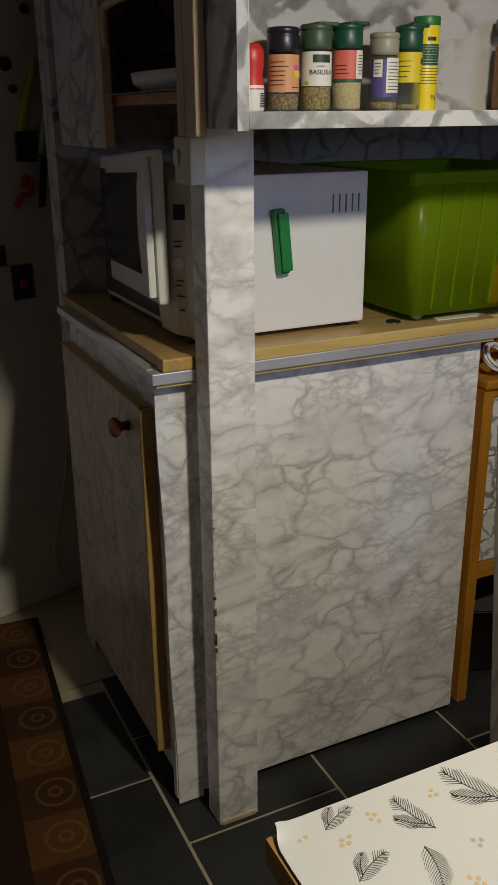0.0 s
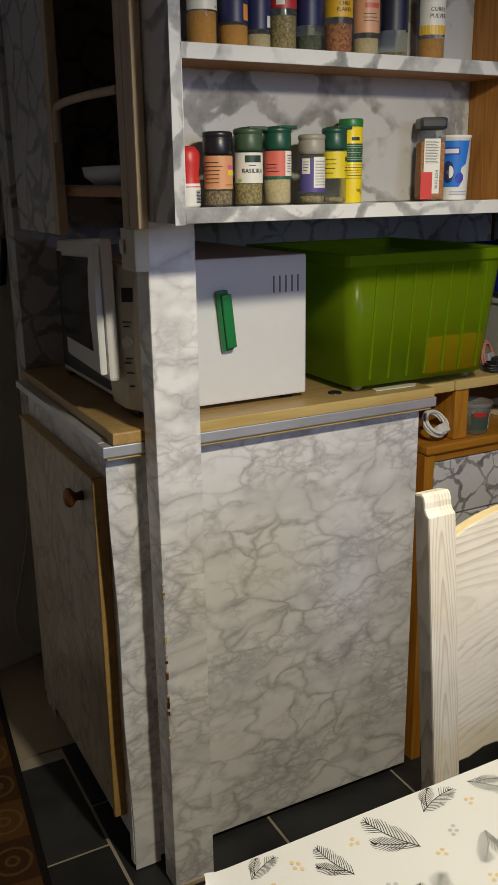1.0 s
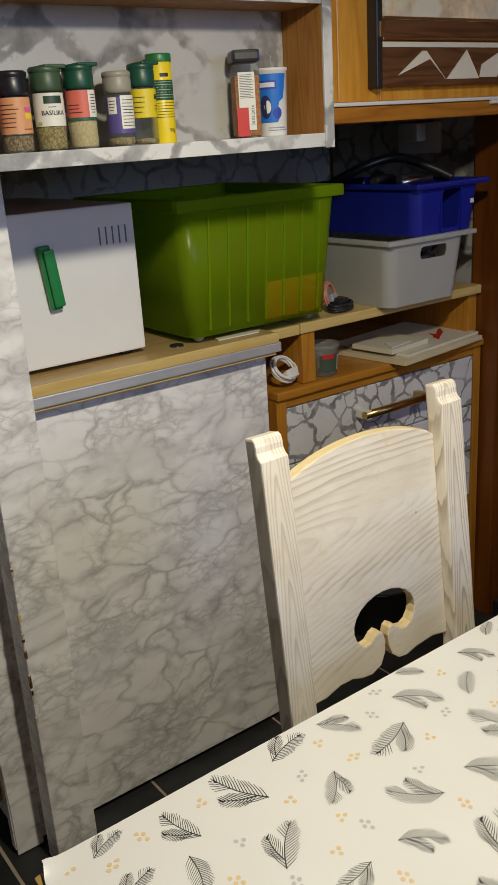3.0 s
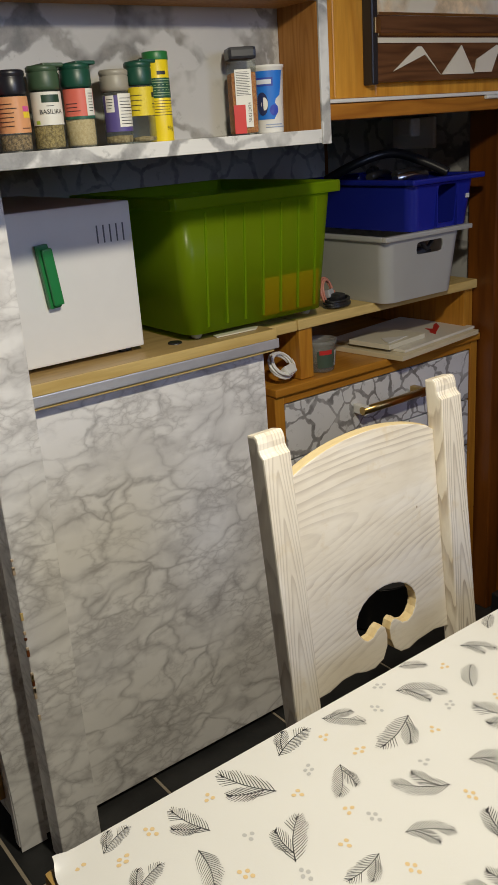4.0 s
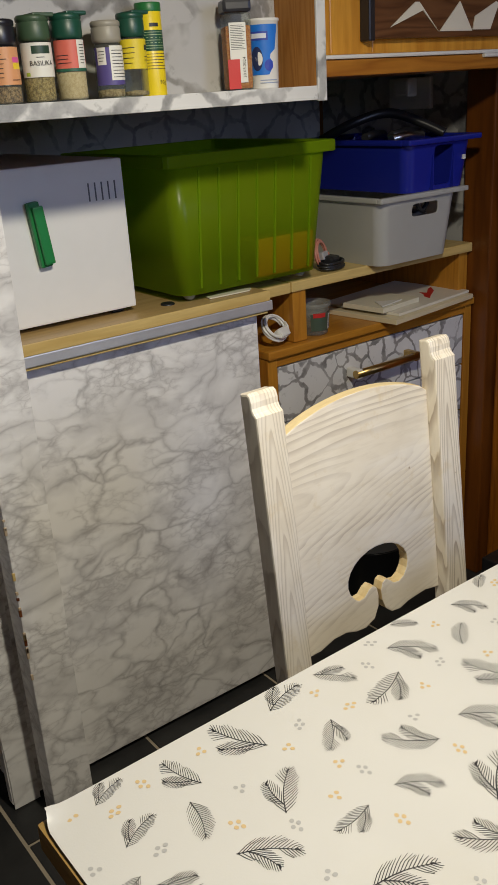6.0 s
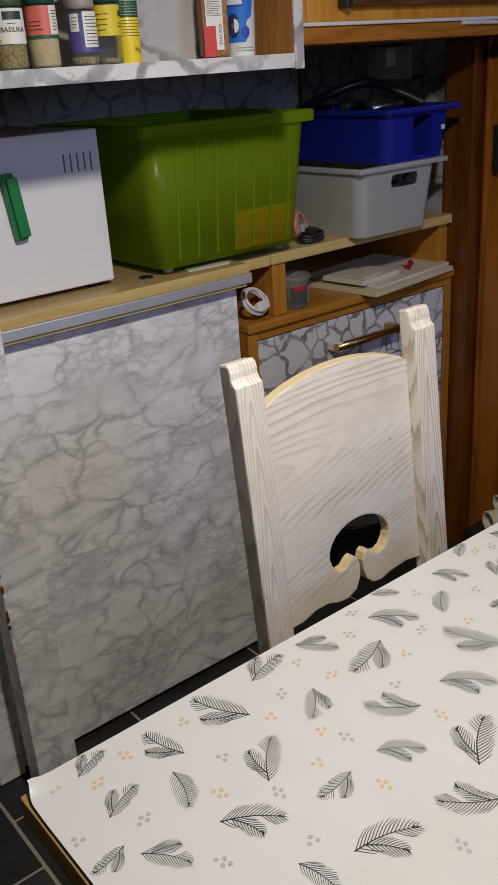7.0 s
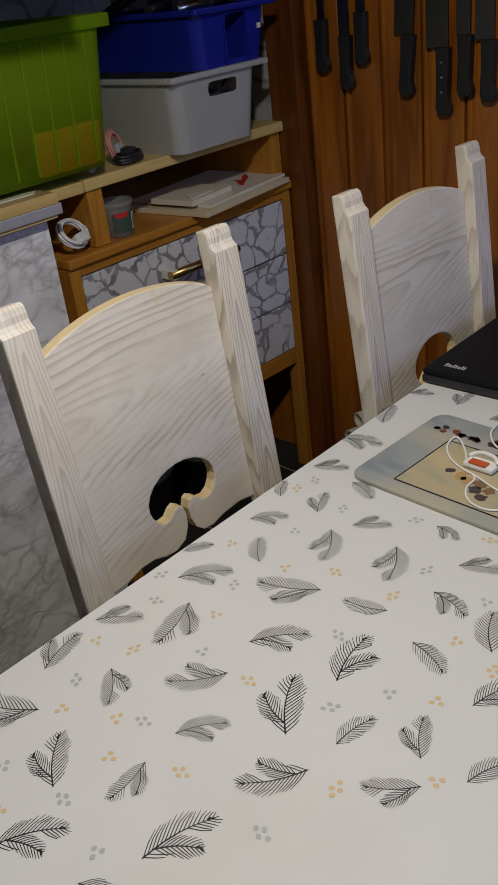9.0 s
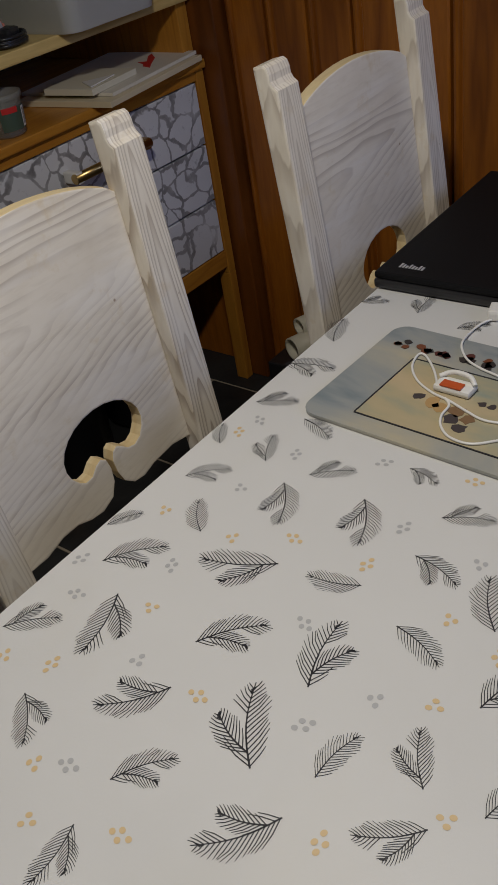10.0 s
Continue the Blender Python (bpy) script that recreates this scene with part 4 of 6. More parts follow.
part("magazine", block(-0.15, 0.165, -0.145, 0.09, 0.0, 0.011, bevel=0.001), paint("magazine_cover", (0.74, 0.64, 0.43), 0.4, mottle=0.5, grain=30), MAG)
part("magazine", block(-0.12, 0.17, -0.13, 0.10, 0.0115, 0.018, bevel=0.001), paint("cover_grey", (0.74, 0.70, 0.60), 0.4, mottle=0.3), MAG)
part("envelope", block(-0.14, 0.0, -0.10, 0.02, 0.0185, 0.030, bevel=0.001), M_CREAM, MAG)
bm = bmesh.new()
prism(bm, [(-0.13, -0.09), (-0.05, -0.085), (-0.10, -0.045)], 0.0305, 0.0325, flat="z")
part("folded_note", bm, M_WHITEPL, MAG)
bm = bmesh.new()
prism(bm, [(0.045, -0.10), (0.07, -0.085), (0.12, -0.06), (0.15, -0.03), (0.13, -0.035), (0.09, -0.06), (0.085, -0.04), (0.07, -0.065), (0.055, -0.075)], 0.0181, 0.0186, flat="z")
part("red_mark", bm, M_RED, MAG, "red ribbon print")

# ---- wooden picture panel on the upper cabinet ----
ART = thing("wall_panel", (0.784, -0.1385, 1.366), "dark wooden panel inlaid with pale veneer points and brass lines", "panel")
M_DARKWOOD = wood("dark_walnut", (0.17, 0.075, 0.030), (0.085, 0.034, 0.013), 0, 40, 0.35)
M_VENEER = paint("pale_veneer", (0.82, 0.77, 0.63), 0.4, grain=20, mottle=0.35)
M_STONE = marble_bold("cream_stone_film", 7.0, pale=(0.82, 0.75, 0.60), dark=(0.50, 0.39, 0.25), wide=0.2)
part("board", block(0.0, 0.53, -0.020, -0.001, 0.0, 0.56, bevel=0.002), M_DARKWOOD, ART)
part("frame_edge", block(-0.016, -0.0005, -0.026, -0.001, -0.004, 0.56, bevel=0.003), M_BLACK, ART)
part("upper_field", block(0.003, 0.53, -0.0225, -0.0205, 0.112, 0.55, bevel=0.0005), M_STONE, ART, "cream marble film field")
part("pale_line", block(0.002, 0.53, -0.0235, -0.0205, 0.066, 0.075, bevel=0.0005), M_VENEER, ART)
part("brass_line", block(0.002, 0.53, -0.0245, -0.0205, 0.078, 0.083, bevel=0.001), M_BRASS, ART)
part("brass_line", block(0.002, 0.53, -0.0245, -0.0228, 0.1125, 0.117, bevel=0.0005), M_BRASS, ART)
part("hinge", block(-0.010, 0.004, -0.0285, -0.0262, 0.082, 0.108, bevel=0.001), M_BRASS, ART)


def inlay(points, x):
    bm = bmesh.new()
    prism(bm, [(x + a, b) for a, b in points], -0.0225, -0.0205)
    part("inlay", bm, M_VENEER, ART, "pale triangular veneer inlay")


inlay([(0.042, 0.018), (0.107, 0.060), (0.118, 0.060), (0.172, 0.010), (0.128, 0.046)], 0.0)
inlay([(0.175, 0.010), (0.232, 0.062), (0.270, 0.010)], 0.0)
inlay([(0.272, 0.012), (0.278, 0.036), (0.340, 0.062), (0.350, 0.060), (0.325, 0.012)], 0.0)
inlay([(0.36, 0.012), (0.41, 0.062), (0.45, 0.012)], 0.0)

# white cable hook past the panel
HK = thing("cable_loop", (0, 0, 0), "white cable looped under upper cabinet", "cable")
part("cord", tube(bmesh.new(), smooth_path([(1.10, -0.154, 1.331), (1.20, -0.157, 1.330), (1.27, -0.16, 1.328), (1.30, -0.165, 1.318), (1.29, -0.165, 1.304), (1.24, -0.16, 1.297)]), 0.004, 8), M_WHITEPL, HK)
SKT = thing("wall_socket", pose(EAST + 0.0095, 0.255, 1.225, 0, 0, -90), "white twin socket on marble film wall", "socket")
part("plate", block(-0.07, 0.07, -0.014, -0.001, 0.0, 0.075, bevel=0.004), M_WHITEPL, SKT)
part("plug", block(-0.02, 0.03, -0.05, -0.0145, 0.03, 0.075, bevel=0.008), M_WHITEPL, SKT)

# ---- chairs ----
M_BARE = wood("bare_pine_edge", (0.72, 0.60, 0.36), (0.62, 0.47, 0.24), 0, 20, 0.5)


def chair(m, label, group="chairs along the table"):
    """A whitewashed pine chair; its back stands at y = 0 and leans, its seat reaches to -y. x is centred."""
    th = thing("dining_chair", m, label, "chair", group)
    lean = 0.10

    def leaned(bm):
        for v in bm.verts:
            v.co.y += lean * (v.co.z - 0.45) if v.co.z > 0.45 else 0.0
        return bm
    for s in (-1, 1):
        x = s * 0.1525
        bm = bmesh.new()
        outline = [(-0.024, 0.0), (0.004, 0.0), (0.004, 0.964), (-0.010, 0.967), (-0.0145, 0.964), (-0.0165, 0.957), (-0.0165, 0.950), (-0.019, 0.945), (-0.024, 0.941)]
        prism(bm, outline, x - 0.0205, x + 0.0205, 0.003, flat="x")
        bmesh.ops.bisect_plane(bm, geom=bm.verts[:] + bm.edges[:] + bm.faces[:], plane_co=(0, 0, 0.45), plane_no=(0, 0, 1))
        part("back_post", leaned(bm), M_WASH_Z, th)
    # back panel with arched top, round opening and curled lobes
    hw = 0.1318
    pts = [(-hw, 0.602), (-hw, 0.903)]
    for i in range(1, 16):
        u = -1 + 2 * i / 16
        pts.append((hw * u, 0.903 + 0.029 * (1 - u * u) ** 0.85))
    pts += [(hw, 0.903), (hw, 0.606), (0.098, 0.611), (0.064, 0.608), (0.046, 0.603), (0.030, 0.605), (0.018, 0.615), (0.0125, 0.630)]
    pts += [(0.0115, 0.646), (0.0155, 0.656), (0.022, 0.659), (0.029, 0.655), (0.037, 0.648), (0.047, 0.646)]
    for i in range(0, 17):
        a = radians(-35 + 250 * i / 16)
        pts.append((0.010 + 0.057 * math.cos(a), 0.673 + 0.039 * math.sin(a)))
    pts += [(-0.030, 0.646), (-0.020, 0.647), (-0.011, 0.655), (-0.003, 0.658), (0.004, 0.653), (0.0068, 0.640), (0.005, 0.624), (-0.004, 0.608), (-0.022, 0.601), (-0.040, 0.603), (-0.058, 0.609), (-0.080, 0.609), (-0.105, 0.602)]
    bm = bmesh.new()
    prism(bm, [(a + 0.004, b - 0.006) if abs(a) < hw - 0.001 else (a, b - 0.006) for a, b in pts], -0.006, 0.010, 0.002)
    bp = part("back_panel", leaned(bm), M_WASH_X, th, "arched board with a round cut-out")
    bp.data.materials.append(M_BARE)
    for f in bp.data.polygons:
        f.material_index = int(abs(f.normal.y) < 0.5)
    part("seat", block(-0.19, 0.19, -0.40, 0.03, 0.43, 0.455, bevel=0.008), M_WASH_X, th)
    for s in (-1, 1):
        part("front_leg", block(s * 0.165 - 0.02, s * 0.165 + 0.02, -0.37, -0.33, 0, 0.4295, bevel=0.004), M_WASH_Z, th)
        part("side_rail", block(s * 0.165 - 0.01, s * 0.165 + 0.01, -0.3295, -0.03, 0.36, 0.42, bevel=0.003), M_WASH_Z, th)
    return th


C1 = chair(pose(0.284, -0.661, 0), "whitewashed pine chair with cut-out back, before marble panel")
C2 = chair(pose(0.781, -0.7215, 0), "whitewashed pine chair with cut-out back, before pine wall")

# ---- spice jars on the rack ----
def wrap(bm, r, centre=262.0):
    """Letters wound on an upright cylinder of radius r: x goes round, y goes up."""
    for v in bm.verts:
        a = radians(centre) + v.co.x / r
        v.co = (r * math.cos(a), r * math.sin(a), v.co.y)
    return bm


def bars(bm, r, z0, z1, a0, a1, rows, h=0.0008, seed=0):
    """Short lines of unreadable print round a cylinder."""
    rg = random.Random(seed)
    for k in range(rows):
        z = z1 - (z1 - z0) * (k + 0.5) / rows
        a, b = a0 + 2 * rg.random(), a1 - (a1 - a0) * 0.35 * rg.random()
        lathe(bm, [(r, z - h / 2), (r, z + h / 2)], seg=6, arc=(a, b))
    return bm


M_INK = paint("black_ink", (0.02, 0.02, 0.025), 0.5, mottle=0.0)
PAPERS = {}


def paper(c):
    if c not in PAPERS:
        PAPERS[c] = paint("label_paper", c, 0.45, grain=80, mottle=0.05)
    return PAPERS[c]


def jar(x, z, r, h, cap, body_label, fill_mat, fill_top, label, y=-0.196, cap_h=0.03, flip=True, words="", word_mat=None, word_z=0.5, word_size=0.008, stripes=(), accents=(), glass=None):
    """A spice jar: glass, contents, cap and printed label. Heights are shares of h where they are given for the label."""
    th = thing("spice_jar", (x, y, z), label, "jar", "spice jars on the rack")
    hb = h - cap_h
    part("glass", lathe(bmesh.new(), [(0.0, 0.0), (r * 0.9, 0.0), (r, 0.004), (r, hb * 0.80), (r * 0.93, hb * 0.92), (r * 0.80, hb * 0.98), (r * 0.80, hb)]), glass or M_CLEAR, th)
    part("contents", lathe(bmesh.new(), [(0.0, 0.002), (r * 0.90, 0.003), (r * 0.94, 0.006), (r * 0.94, hb * fill_top), (0.0, hb * fill_top + 0.002)]), fill_mat, th)
    bm = lathe(bmesh.new(), [(r * 0.86, hb - 0.002), (r * 0.97, hb), (r * 1.0, hb + 0.003), (r * 1.0, h - 0.010), (r * 0.97, h - 0.009), (r * 0.97, h - 0.008), (r * 1.02, h - 0.007), (r * 1.02, h - 0.002), (r * 0.92, h), (0.0, h)])
    cp = part("cap", bm, cap, th)
    if flip:
        part("lid", block(-r * 0.3, r * 1.12, -r * 0.9, r * 0.9, h - 0.003, h + 0.0025, bevel=0.002), cap, cp)
    colour, a0, a1, l0, l1 = body_label
    lb = part("label", lathe(bmesh.new(), [(r * 1.012, h * l0), (r * 1.012, h * l1)], arc=(a0, a1), seg=24), paper(colour), th)
    for k, (c, b0, b1, s0, s1) in enumerate(accents):
        part("label_block", lathe(bmesh.new(), [(r * (1.02 + 0.004 * k), h * s0), (r * (1.02 + 0.004 * k), h * s1)], arc=(b0, b1), seg=12), paper(c), lb)
    for b0, b1, s0, s1, rows in stripes:
        part("print_lines", bars(bmesh.new(), r * 1.045, h * s0, h * s1, b0, b1, rows, seed=rows), M_INK, lb)
    if words:
        for k, line in enumerate(words.split("/")):
            bm = wrap(lettering(line, word_size), r * 1.05)
            for v in bm.verts:
                v.co.z += h * word_z - k * word_size * 1.1
            part("lettering", bm, word_mat or M_INK, lb)
    return th


M_CAPG = paint("dark_green_cap", (0.010, 0.065, 0.040), 0.4)
M_CAPO = paint("olive_green_cap", (0.045, 0.085, 0.045), 0.45)
M_CAPB = paint("black_cap", (0.012, 0.012, 0.018), 0.35)
M_CAPS = paint("grey_cap", (0.30, 0.28, 0.23), 0.45)
S_HERB = speckled("dried_herb", (0.18, 0.12, 0.03), (0.50, 0.37, 0.13))
S_PEPPER = speckled("ground_pepper", (0.10, 0.06, 0.03), (0.44, 0.29, 0.14))
S_GARLIC = speckled("pale_granules", (0.60, 0.45, 0.23), (0.73, 0.58, 0.34))
S_SEED = speckled("golden_seeds", (0.22, 0.15, 0.05), (0.52, 0.40, 0.20), 180)
S_CHILI = speckled("chili_flakes", (0.28, 0.035, 0.01), (0.60, 0.22, 0.04), 200)
S_CURRY = speckled("curry_powder", (0.50, 0.20, 0.015), (0.66, 0.30, 0.02))
S_TURM = speckled("orange_powder", (0.62, 0.25, 0.012), (0.74, 0.33, 0.02))
S_DARK = speckled("dark_herb", (0.02, 0.025, 0.01), (0.10, 0.12, 0.05))
S_REDMIX = speckled("orange_grill_spice", (0.44, 0.11, 0.01), (0.66, 0.28, 0.05), 320)
W = (0.70, 0.69, 0.63)
z1, z2 = 1.2925, 1.5053
jar(0.057, z1, 0.0215, 0.104, M_CAPB, ((0.62, 0.30, 0.14), 175, 350, 0.24, 0.68), S_PEPPER, 0.30, "spice jar with black cap and orange label", flip=False,
    accents=(((0.62, 0.10, 0.30), 285, 320, 0.50, 0.56), ((0.75, 0.55, 0.03), 285, 325, 0.42, 0.49)), stripes=((190, 270, 0.30, 0.62, 6), (275, 330, 0.27, 0.32, 1)))
jar(0.107, z1, 0.0215, 0.109, M_CAPO, (W, 180, 350, 0.30, 0.69), S_HERB, 0.42, "spice jar with olive cap and white label", words="BASILIKA", word_z=0.455, word_size=0.0085,
    accents=(((0.02, 0.05, 0.03), 230, 300, 0.565, 0.655), ((0.35, 0.50, 0.05), 200, 216, 0.315, 0.355)), stripes=((245, 285, 0.51, 0.54, 1),))
jar(0.156, z1, 0.0215, 0.111, M_CAPG, ((0.60, 0.13, 0.09), 180, 350, 0.38, 0.70), S_GARLIC, 0.58, "spice jar with green cap and coral label",
    accents=((W, 275, 318, 0.38, 0.70), ((0.02, 0.10, 0.06), 180, 350, 0.345, 0.38)), stripes=((195, 250, 0.42, 0.55, 3), (283, 310, 0.42, 0.66, 7)))
jar(0.217, z1, 0.0205, 0.102, M_CAPS, ((0.09, 0.07, 0.24), 180, 350, 0.18, 0.66), S_SEED, 0.16, "spice jar with grey cap, nearly empty", flip=False, cap_h=0.027,
    accents=((W, 248, 330, 0.24, 0.68), (W, 195, 232, 0.44, 0.66)), stripes=((254, 322, 0.26, 0.64, 9), (200, 228, 0.47, 0.63, 4)))
jar(0.258, z1, 0.0195, 0.112, M_CAPG, ((0.66, 0.52, 0.02), 180, 350, 0.34, 0.69), S_SEED, 0.10, "spice jar with green cap and yellow label",
    accents=(((0.02, 0.03, 0.02), 296, 340, 0.56, 0.62),), stripes=((195, 250, 0.38, 0.62, 4), (290, 335, 0.42, 0.50, 2)))
# seasoning tin
TIN = thing("seasoning_tin", (0.302, -0.176, z1), "yellow and green seasoning shaker with green lid", "tin")
part("body", lathe(bmesh.new(), [(0.0, 0.0), (0.0185, 0.0), (0.0187, 0.002), (0.0187, 0.116), (0.018, 0.117), (0.0, 0.117)]), paint("yellow_print", (0.76, 0.58, 0.012), 0.35, mottle=0.03), TIN)
part("lid", lathe(bmesh.new(), [(0.0192, 0.115), (0.0194, 0.116), (0.0194, 0.1255), (0.0185, 0.127), (0.0, 0.127)]), paint("green_lid", (0.02, 0.16, 0.04), 0.4), TIN)
part("band", lathe(bmesh.new(), [(0.0189, 0.062), (0.0189, 0.090)], arc=(180, 360)), paper((0.012, 0.07, 0.035)), TIN, "dark green band with print")
part("print_lines", bars(bmesh.new(), 0.0191, 0.064, 0.089, 205, 330, 7, seed=3), paper((0.35, 0.45, 0.25)), TIN)
part("print_lines", bars(bmesh.new(), 0.0190, 0.036, 0.060, 205, 330, 6, seed=4), M_INK, TIN)
part("emblem", bars(bmesh.new(), 0.0190, 0.094, 0.100, 240, 300, 1, h=0.005, seed=1), M_INK, TIN)
bm = wrap(lettering("90g", 0.008), 0.0191, 285)
for v in bm.verts:
    v.co.z += 0.019
part("lettering", bm, M_INK, TIN)
# squeezy bottle at the end
SQ = thing("squeeze_bottle", (0.008, -0.198, z1), "red and white plastic squeeze bottle", "bottle")
part("body", lathe(bmesh.new(), [(0.0, 0.0), (0.016, 0.0), (0.018, 0.004), (0.018, 0.03), (0.0155, 0.045), (0.0175, 0.06), (0.0175, 0.075), (0.011, 0.083), (0.0, 0.084)]), M_WHITEPL, SQ)
part("label", lathe(bmesh.new(), [(0.0182, 0.028), (0.0158, 0.045), (0.0178, 0.06), (0.0178, 0.075), (0.0115, 0.0835), (0.0, 0.0845)]), M_RED, SQ)
part("print_lines", bars(bmesh.new(), 0.0186, 0.006, 0.024, 285, 330, 9, h=0.0011, seed=5), M_INK, SQ)
# tall square shaker
SQJ = thing("spice_shaker", pose(0.453, -0.187, z1, 0, 0, -26), "tall clear shaker of orange spice with black lid", "shaker")
part("contents", block(-0.020, 0.020, -0.020, 0.020, 0.003, 0.094, bevel=0.004), S_REDMIX, SQJ)
part("body", block(-0.0215, 0.0215, -0.0215, 0.0215, 0.0, 0.112, bevel=0.006), M_CLEAR, SQJ)
part("lid", block(-0.0225, 0.0225, -0.0225, 0.0225, 0.1122, 0.131, bevel=0.005), M_CAPB, SQJ)
lb = part("label", block(-0.0150, 0.0115, -0.0226, -0.0218, 0.012, 0.098, bevel=0.0002), paper(W), SQJ, "white printed label")
bm = bmesh.new()
for k in range(15):
    box(bm, -0.0130, 0.0095 - 0.006 * ((k * 7) % 5) / 5, -0.0229, -0.0227, 0.060 + k * 0.0024, 0.0607 + k * 0.0024, bevel=0)
part("print_lines", bm, M_INK, lb)
bm = lettering("30.03.2024", 0.0068)
bmesh.ops.rotate(bm, verts=bm.verts, matrix=Euler((0, 0, radians(90))).to_matrix())
for v in bm.verts:
    v.co = (v.co.x + 0.0068, -0.0231, v.co.y + 0.034)
part("lettering", bm, M_INK, lb)
part("sticker", block(-0.0195, -0.0005, -0.0238, -0.0232, 0.003, 0.046, bevel=0.0002), M_RED, SQJ, "red price sticker")
# salt tub
SALT = thing("salt_tub", (0.516, -0.174, z1), "white and blue paper salt tub", "tub")
part("body", lathe(bmesh.new(), [(0.0, 0.0), (0.022, 0.0), (0.023, 0.003), (0.0262, 0.100), (0.0275, 0.101), (0.0275, 0.105), (0.0, 0.105)]), M_WHITEPL, SALT)
bm = bmesh.new()
rows = []
for k in range(13):
    z = 0.022 + 0.074 * k / 12
    end = 252 + 40 * (k / 12) ** 0.6 - (16 if 3 < k < 6 else 0)
    r = 0.0236 + 0.0032 * z / 0.1
    rows.append([bm.verts.new((r * math.cos(radians(150 + (end - 150) * i / 16)), r * math.sin(radians(150 + (end - 150) * i / 16)), z)) for i in range(17)])
for lo, hi in zip(rows, rows[1:]):
    for i in range(16):
        bm.faces.new((lo[i], lo[i + 1], hi[i + 1], hi[i])).smooth = True
part("blue_field", bm, paper((0.015, 0.16, 0.60)), SALT, "blue printed field")


def tub_patch(name, a, z, ra, rz, colour):
    """A round patch of print on the tub's side: middle angle and height, half width in degrees, half height."""
    bm = bmesh.new()
    ring = []
    for k in range(18):
        t = 2 * math.pi * k / 18
        aa, zz = radians(a + ra * math.cos(t)), z + rz * math.sin(t)
        r = 0.0241 + 0.0032 * zz / 0.1
        ring.append(bm.verts.new((r * math.cos(aa), r * math.sin(aa), zz)))
    r = 0.0243 + 0.0032 * z / 0.1
    mid = bm.verts.new((r * math.cos(radians(a)), r * math.sin(radians(a)), z))
    for k in range(18):
        bm.faces.new((mid, ring[k], ring[(k + 1) % 18]))
    part(name, bm, paper(colour), SALT)


tub_patch("dark_shape", 208, 0.046, 22, 0.018, (0.02, 0.03, 0.10))
tub_patch("white_shape", 216, 0.046, 13, 0.010, (0.78, 0.76, 0.70))
tub_patch("emblem", 252, 0.036, 17, 0.0085, (0.03, 0.06, 0.42))
part("brand_bar", lathe(bmesh.new(), [(0.0266, 0.073), (0.0269, 0.086)], arc=(175, 250), seg=10), paper((0.03, 0.06, 0.36)), SALT)
part("brand_print", lathe(bmesh.new(), [(0.0269, 0.076), (0.0272, 0.083)], arc=(182, 244), seg=10), paper((0.62, 0.66, 0.74)), SALT)
part("print_lines", bars(bmesh.new(), 0.0245, 0.008, 0.016, 215, 320, 2, h=0.0012, seed=6), paper((0.30, 0.36, 0.5)), SALT)
# upper row
NAVY = (0.018, 0.022, 0.085)
jar(0.037, z2, 0.0215, 0.112, M_CAPG, (W, 180, 350, 0.42, 0.76), S_TURM, 0.55, "spice jar of orange powder with white label", accents=(((0.35, 0.5, 0.05), 300, 318, 0.44, 0.47),), stripes=((220, 290, 0.5, 0.7, 3),))
jar(0.086, z2, 0.0215, 0.115, M_CAPB, (NAVY, 175, 355, 0.30, 0.78), S_TURM, 0.36, "spice jar of yellow powder with navy label", flip=False, accents=(((0.70, 0.28, 0.05), 285, 312, 0.32, 0.50),))
jar(0.126, z2, 0.0185, 0.108, M_CAPB, (NAVY, 175, 355, 0.26, 0.76), S_GARLIC, 0.28, "small spice jar of pale powder with navy label", flip=False, accents=((W, 285, 308, 0.28, 0.42),))
jar(0.166, z2, 0.0205, 0.110, M_CAPB, ((0.42, 0.03, 0.035), 175, 355, 0.52, 0.80), S_HERB, 0.60, "spice jar with dark red label", accents=((W, 215, 250, 0.56, 0.70),))
jar(0.211, z2, 0.0195, 0.112, M_CAPB, (NAVY, 175, 355, 0.34, 0.78), S_DARK, 0.30, "spice jar of dark herb with navy label", flip=False, stripes=())
jar(0.262, z2, 0.0215, 0.113, M_CAPB, ((0.66, 0.38, 0.02), 175, 355, 0.46, 0.82), S_CHILI, 0.52, "jar of chili flakes with yellow label", words="CHILI/FLAKES", word_z=0.62, word_size=0.0075)
jar(0.312, z2, 0.0205, 0.113, M_CAPG, ((0.60, 0.32, 0.18), 175, 355, 0.30, 0.80), S_GARLIC, 0.32, "spice jar of pale powder with peach label", accents=(((0.55, 0.10, 0.08), 230, 300, 0.60, 0.66),), stripes=((225, 300, 0.42, 0.55, 3),))
jar(0.364, z2, 0.0220, 0.112, M_CAPB, ((0.012, 0.014, 0.035), 175, 355, 0.36, 0.80), S_PEPPER, 0.12, "nearly empty spice jar with black label", stripes=())
jar(0.437, z2, 0.0215, 0.112, M_CAPG, (W, 175, 355, 0.34, 0.84), S_CURRY, 0.40, "jar of curry powder with white and yellow label", words="CURRY/PULVER", word_z=0.66, word_size=0.0085, accents=(((0.68, 0.42, 0.02), 175, 355, 0.34, 0.46),))

# ---- knives on the pine wall ----
M_BLADE = paint("dull_blade_steel", (0.16, 0.16, 0.165), 0.38, 1.0, grain=120, mottle=0.4)


